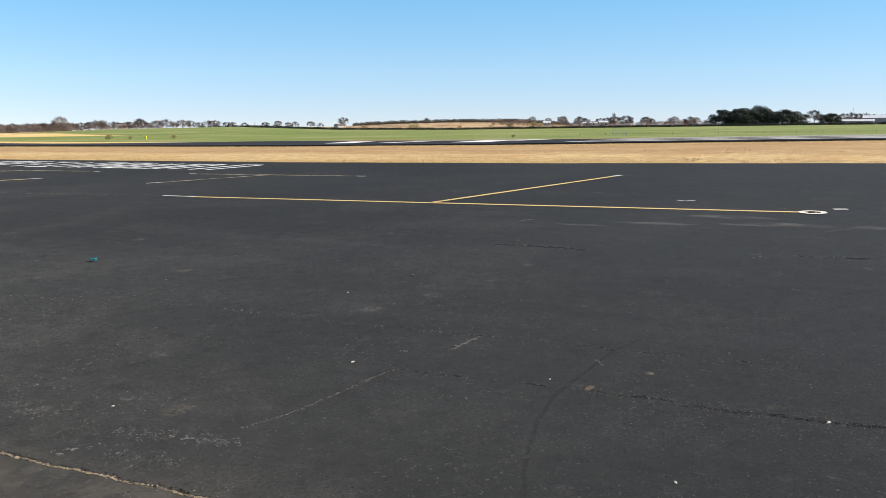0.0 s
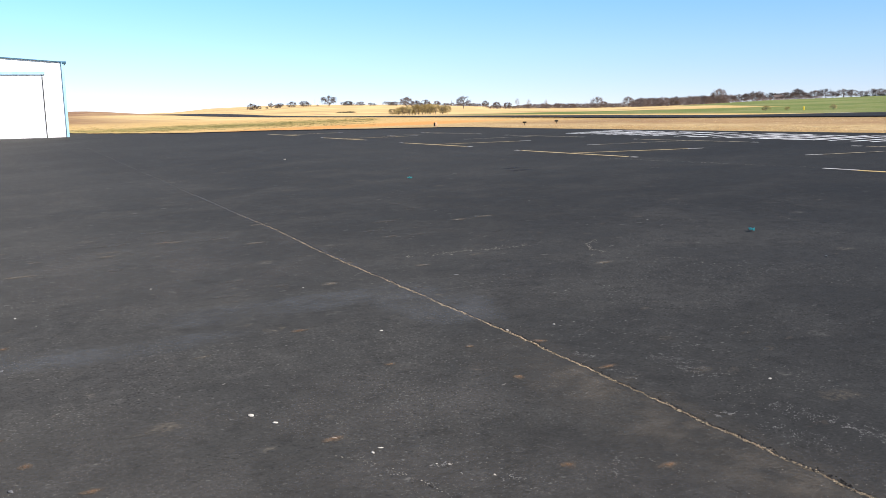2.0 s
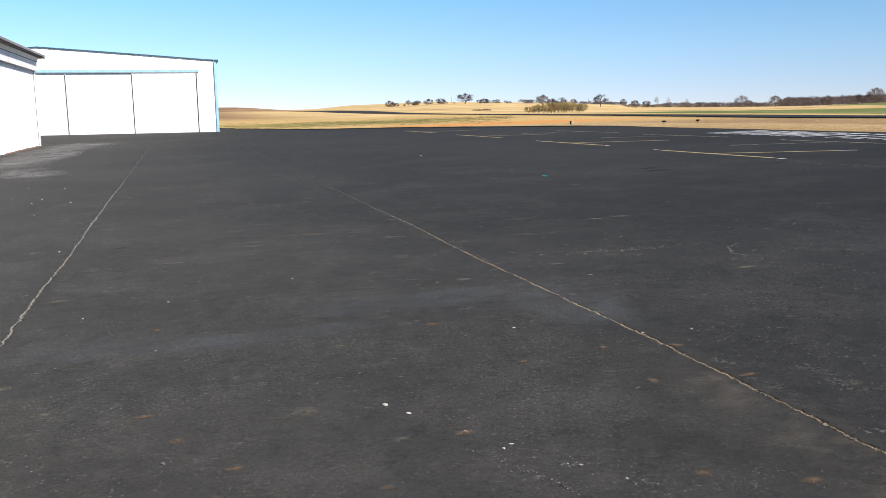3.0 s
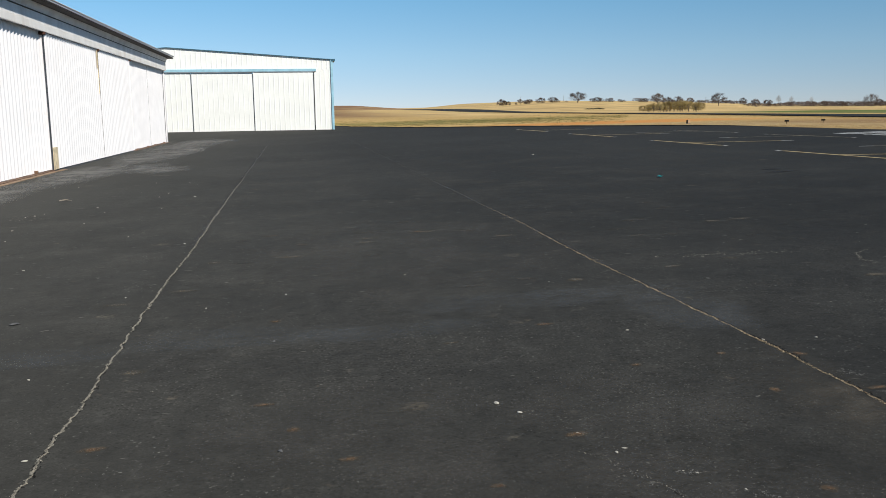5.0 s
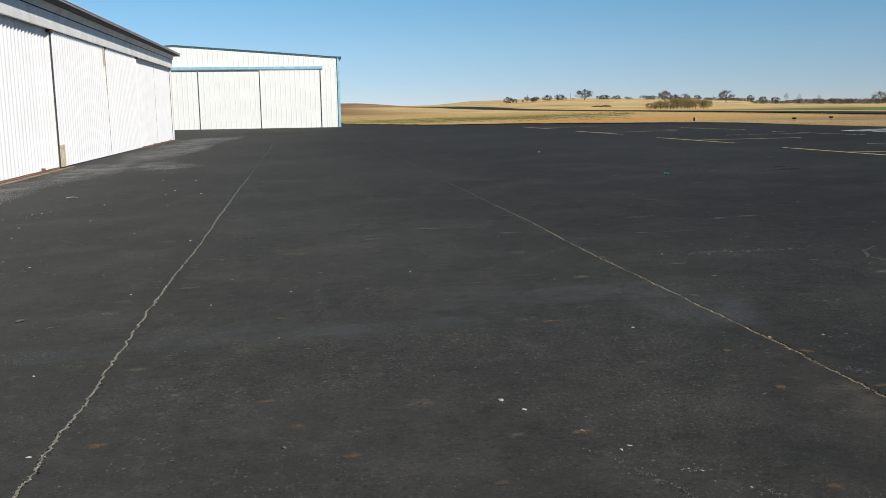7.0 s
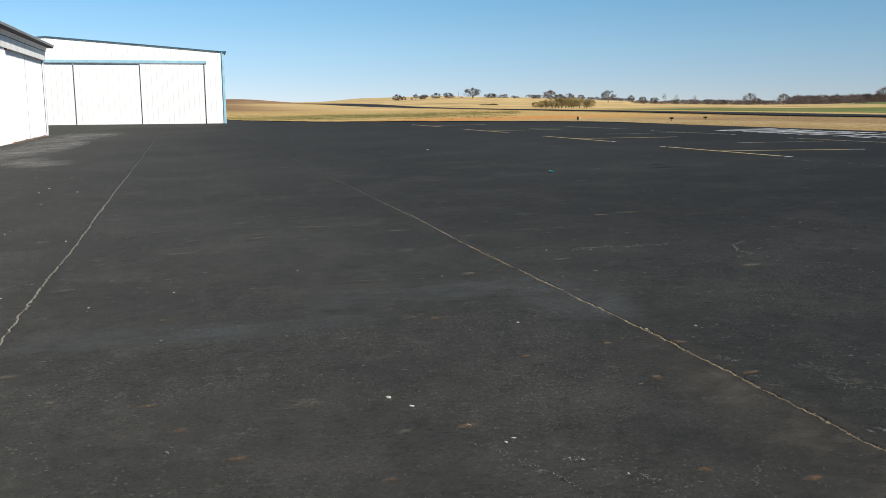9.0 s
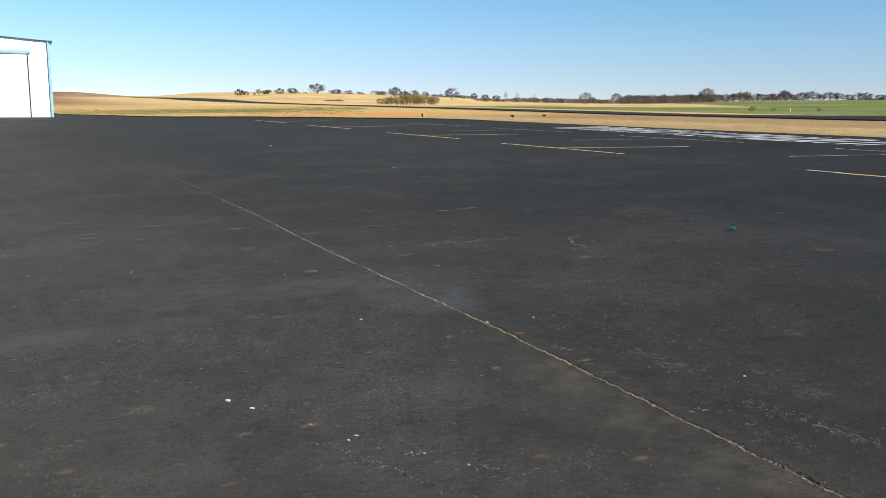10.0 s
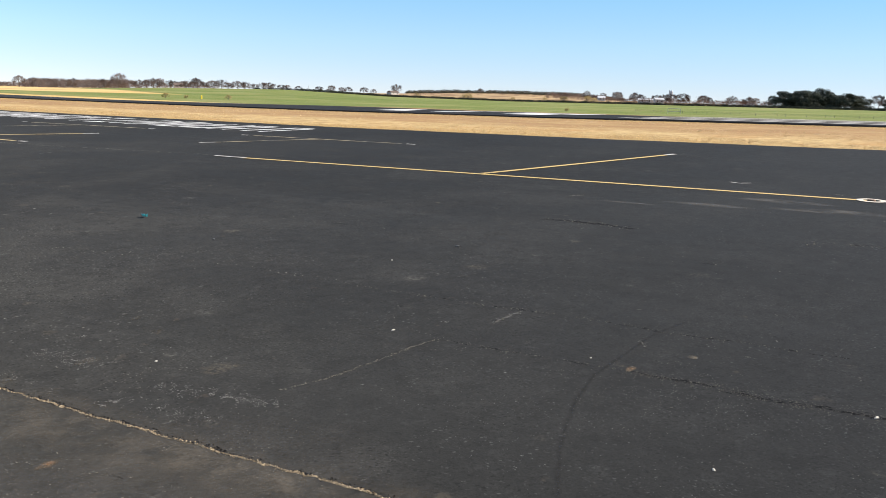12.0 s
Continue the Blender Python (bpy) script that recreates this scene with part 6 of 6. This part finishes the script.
line_dust = dusty("seam_dust", (0.12, 0.117, 0.113), 4.0, 0.4, 1.0, 0.5)
tan_dust = dusty("tan_seam_dirt", (0.13, 0.112, 0.085), 5.0, 0.45, 1.0, 0.7)
dust_line(2.5, 4.6, 16, 0.06, line_dust, seed=1.0)
dust_line(-1.1, 9, 36, 0.07, line_dust, seed=2.0)
dust_line(2.3, 0.5, 4.6, 0.4, tan_dust, 0.4, 3.0)
old_dust = dusty("scuffed_pale_asphalt", (0.21, 0.203, 0.186), 0.9, 0.36, 0.85, 0.8)
for i, (x, y, rx, ry) in enumerate(((-5.4, 24, 1.2, 5.5), (-5.0, 33, 1.5, 6.5), (-4.9, 42, 1.7, 7.0), (-4.0, 26, 0.6, 2.2), (-5.8, 17.5, 0.9, 4.5), (-4.5, 48, 2.0, 5.0), (-3.4, 24.3, 0.8, 1.6), (-4.4, 36, 1.2, 5.0))):
    stain(x, y, rx, ry, old_dust, 60 + 1.3 * i, 0.002 + 0.0003 * i, "dust_patch")
for i, (x, y, rx, ry) in enumerate(((1.2, 1.8, 1.7, 1.3), (0.7, 3.4, 1.8, 0.9), (1.0, 8.5, 1.8, 2.4))):
    stain(x, y, rx, ry, brown_dust, 80 + 1.1 * i, 0.0012 + 0.0001 * i, "dust_patch")
for i, (x, y, rx, ry) in enumerate(((8.1, 13.9, 0.35, 0.12), (8.2, 14.4, 0.2, 0.1))):
    stain(x, y, rx, ry, dark_oil, 120 + i, 0.0055, "oil_stain")


streak_dust = dusty("dragged_pale_dust", (0.20, 0.19, 0.17), 5.0, 0.44, 0.9, 0.32)
for i, (x, y, rx, ry) in enumerate(((9.74, 2.66, 0.06, 0.35), (10.27, 0.9, 0.10, 0.42), (10.40, 0.5, 0.16, 0.45), (10.42, -0.3, 0.18, 0.22), (10.1, 1.9, 0.14, 0.5), (10.9, 1.2, 0.2, 0.6), (12.1, -0.8, 0.16, 0.45))):
    stain(x, y, rx, ry, streak_dust, 260 + 1.7 * i, 0.0026, "dust_patch")
stain(4.50, 0.77, 0.035, 0.028, tan_spot, 290.0, 0.0032, "dirt_spot")


dark_rubber = dusty("tyre_mark", (0.013, 0.013, 0.014), 9.0, 0.3, 0.8, 0.32)


def tyre_mark(path, half, name="tyre_mark"):
    """A thin dark smear along a bent line."""
    verts, faces, soft = [], [], []
    pts = [Vector(p) for p in path]
    for i, p in enumerate(pts):
        d = (pts[min(i + 1, len(pts) - 1)] - pts[max(i - 1, 0)]).normalized()
        s = Vector((-d.y, d.x))
        for u, f in ((-1, 0.0), (0, 1.0), (1, 0.0)):
            q = p + s * half * u
            verts.append((q.x, q.y, apron_z(q.x, q.y) + 0.0022))
            soft.append(f if 0 < i < len(pts) - 1 else 0.0)
    for i in range(len(pts) - 1):
        for k in range(2):
            a = 3 * i + k
            faces.append((a, a + 1, a + 4, a + 3))
    ob = mesh_object(name, verts, faces, mat=dark_rubber, parent=apron)
    ob.data.attributes.new("soft", "FLOAT", "POINT").data.foreach_set("value", soft)


tyre_mark([(5.2, 0.93), (5.07, 0.98), (4.80, 1.05), (4.25, 1.09), (3.98, 1.11), (3.62, 1.07), (3.31, 1.0), (3.09, 0.94), (2.79, 0.83), (2.6, 0.75)], 0.016)


# ---- loose stones and litter ----
def stone(x, y, s, mat, seed, label):
    g = random.Random(seed)
    bm = bmesh.new()
    bmesh.ops.create_icosphere(bm, subdivisions=2, radius=s)
    for v in bm.verts:
        v.co *= 1 + 0.65 * noise.noise(v.co / s * 1.1 + Vector((seed, 0, 0)))
        v.co.z *= 0.42
        v.co.x *= 1.2 + 0.9 * (seed * 0.37 % 1.0)
        v.co.y *= 0.85
    ob = part("stone", bm, mat)
    ob.matrix_basis = pose(x, y, apron_z(x, y) + s * 0.3, 0, 0, g.uniform(0, 360))
    return tagged(ob, label, "stone", "loose stones on the apron")


PALE = [(0.87, 3.83, 22), (0.94, 3.68, 20), (1.19, 3.14, 13), (1.235, 3.17, 11), (1.11, 3.37, 12), (2.81, 4.39, 16), (2.52, 4.43, 17), (1.9, 4.87, 12), (-0.66, 6.41, 13), (-0.1, 6.69, 12), (0.86, 7.13, 12), (1.87, 6.41, 10), (-1.45, 4.92, 14),
        (-1.13, 3.69, 14), (-1.2, 9.85, 18), (-1.32, 7.03, 10), (1.4, 2.88, 8), (1.36, 2.91, 6), (1.5, 2.71, 7), (3.09, 2.97, 14), (3.23, 0.41, 13), (4.085, -0.075, 17)]
for i, (x, y, s) in enumerate(PALE):
    stone(x, y, s * 0.0005, stone_mat, 3.3 * i, "pale limestone pebble lying on the asphalt")
# the last and largest stands in for an oblong dark scrap
for i, (x, y, s) in enumerate(((-0.16, 5.3, 9), (-0.1, 3.51, 9), (5.6, 4.9, 10), (3.0, 6.1, 9), (-1.93, 6.35, 24))):
    stone(x, y, s / 1000, dark_stone, 90 + 3.3 * i, "small dark pebble-like lump lying on the asphalt")
scattered = random.Random(19)
for i in range(46):
    y = scattered.uniform(7.5, 20.0)
    stone(scattered.uniform(-5.3, -1.5), y, scattered.uniform(0.0035, 0.008) * (0.6 + 0.05 * y), stone_mat, 300 + 3.3 * i, "pale limestone pebble lying on the asphalt")
for i, (x, y, w) in enumerate(((6.44, 3.09, 0.014), (4.13, 2.29, 0.008), (4.23, 1.21, 0.006), (5.69, 3.25, 0.007))):
    stone(x, y, w, stone_mat if i else dark_stone, 500 + 3.3 * i, "pale limestone pebble lying on the asphalt" if i else "small dark pebble-like lump lying on the asphalt")
stone(6.02, 22.15, 0.026, stone_mat, 200, "larger pale rock lying on the asphalt")


def fallen_twig(x0, y0, x1, y1):
    """A bent dry twig with one side shoot."""
    verts, faces = [], []
    a, b = Vector((x0, y0, apron_z(x0, y0) + 0.012)), Vector((x1, y1, apron_z(x1, y1) + 0.012))
    mid = a.lerp(b, 0.45) + Vector((0.02, 0.03, 0.015))
    limb(verts, faces, a, mid, 0.011, 0.009, 6)
    limb(verts, faces, mid, b, 0.009, 0.004, 6)
    limb(verts, faces, mid, mid + Vector((0.03, -0.12, 0.02)), 0.006, 0.003, 5)
    ob = mesh_object("twig", verts, faces, pale_wood)
    return tagged(ob, "bent pale dry twig lying on the asphalt", "twig")


pale_wood = simple("weathered_twig", (0.36, 0.31, 0.25), 0.9, 0.2, 30.0)


def litter(x, y, sx, sy, turn, seed):
    """A crumpled scrap of sheet plastic."""
    bm = bmesh.new()
    bmesh.ops.create_grid(bm, x_segments=10, y_segments=8, size=0.5)
    for v in bm.verts:
        r = noise.noise(Vector((v.co.x * 3 + seed, v.co.y * 3, 0)))
        q = noise.noise(Vector((v.co.x * 8, v.co.y * 8 + seed, 2)))
        edge = 1 - 0.25 * abs(noise.noise(Vector((v.co.x * 5, v.co.y * 5, seed))))
        v.co = Vector((v.co.x * sx * edge, v.co.y * sy * edge, 0.012 + abs(r) * 0.045 + q * 0.01))
    bmesh.ops.solidify(bm, geom=bm.faces[:], thickness=0.002)
    ob = part("plastic_scrap", bm, turquoise)
    ob.matrix_basis = pose(x, y, apron_z(x, y), 0, 0, turn)
    return tagged(ob, "crumpled turquoise plastic scrap lying on the asphalt", "litter")


litter(6.07, 6.17, 0.045, 0.075, -30, 2.0)
litter(6.04, 14.14, 0.05, 0.075, 20, 6.0)
fallen_twig(-4.03, 16.26, -3.80, 16.12)

# ---- rough scuffed patch before the old hangar ----
for i, (x0, y0, x1, y1, w, n) in enumerate(((-3.9, 23.5, -3.1, 24.4, 0.35, 340), (-3.8, 25.6, -2.9, 24.8, 0.35, 260), (-3.3, 22.2, -2.9, 21.6, 0.12, 120), (-4.6, 20.5, -4.2, 19.4, 0.15, 90), (-4.0, 13.9, -3.7, 13.2, 0.12, 70))):
    grain_streak(x0, y0, x1, y1, w, n * 2, 400 + i, dull_scrape, 0.011)
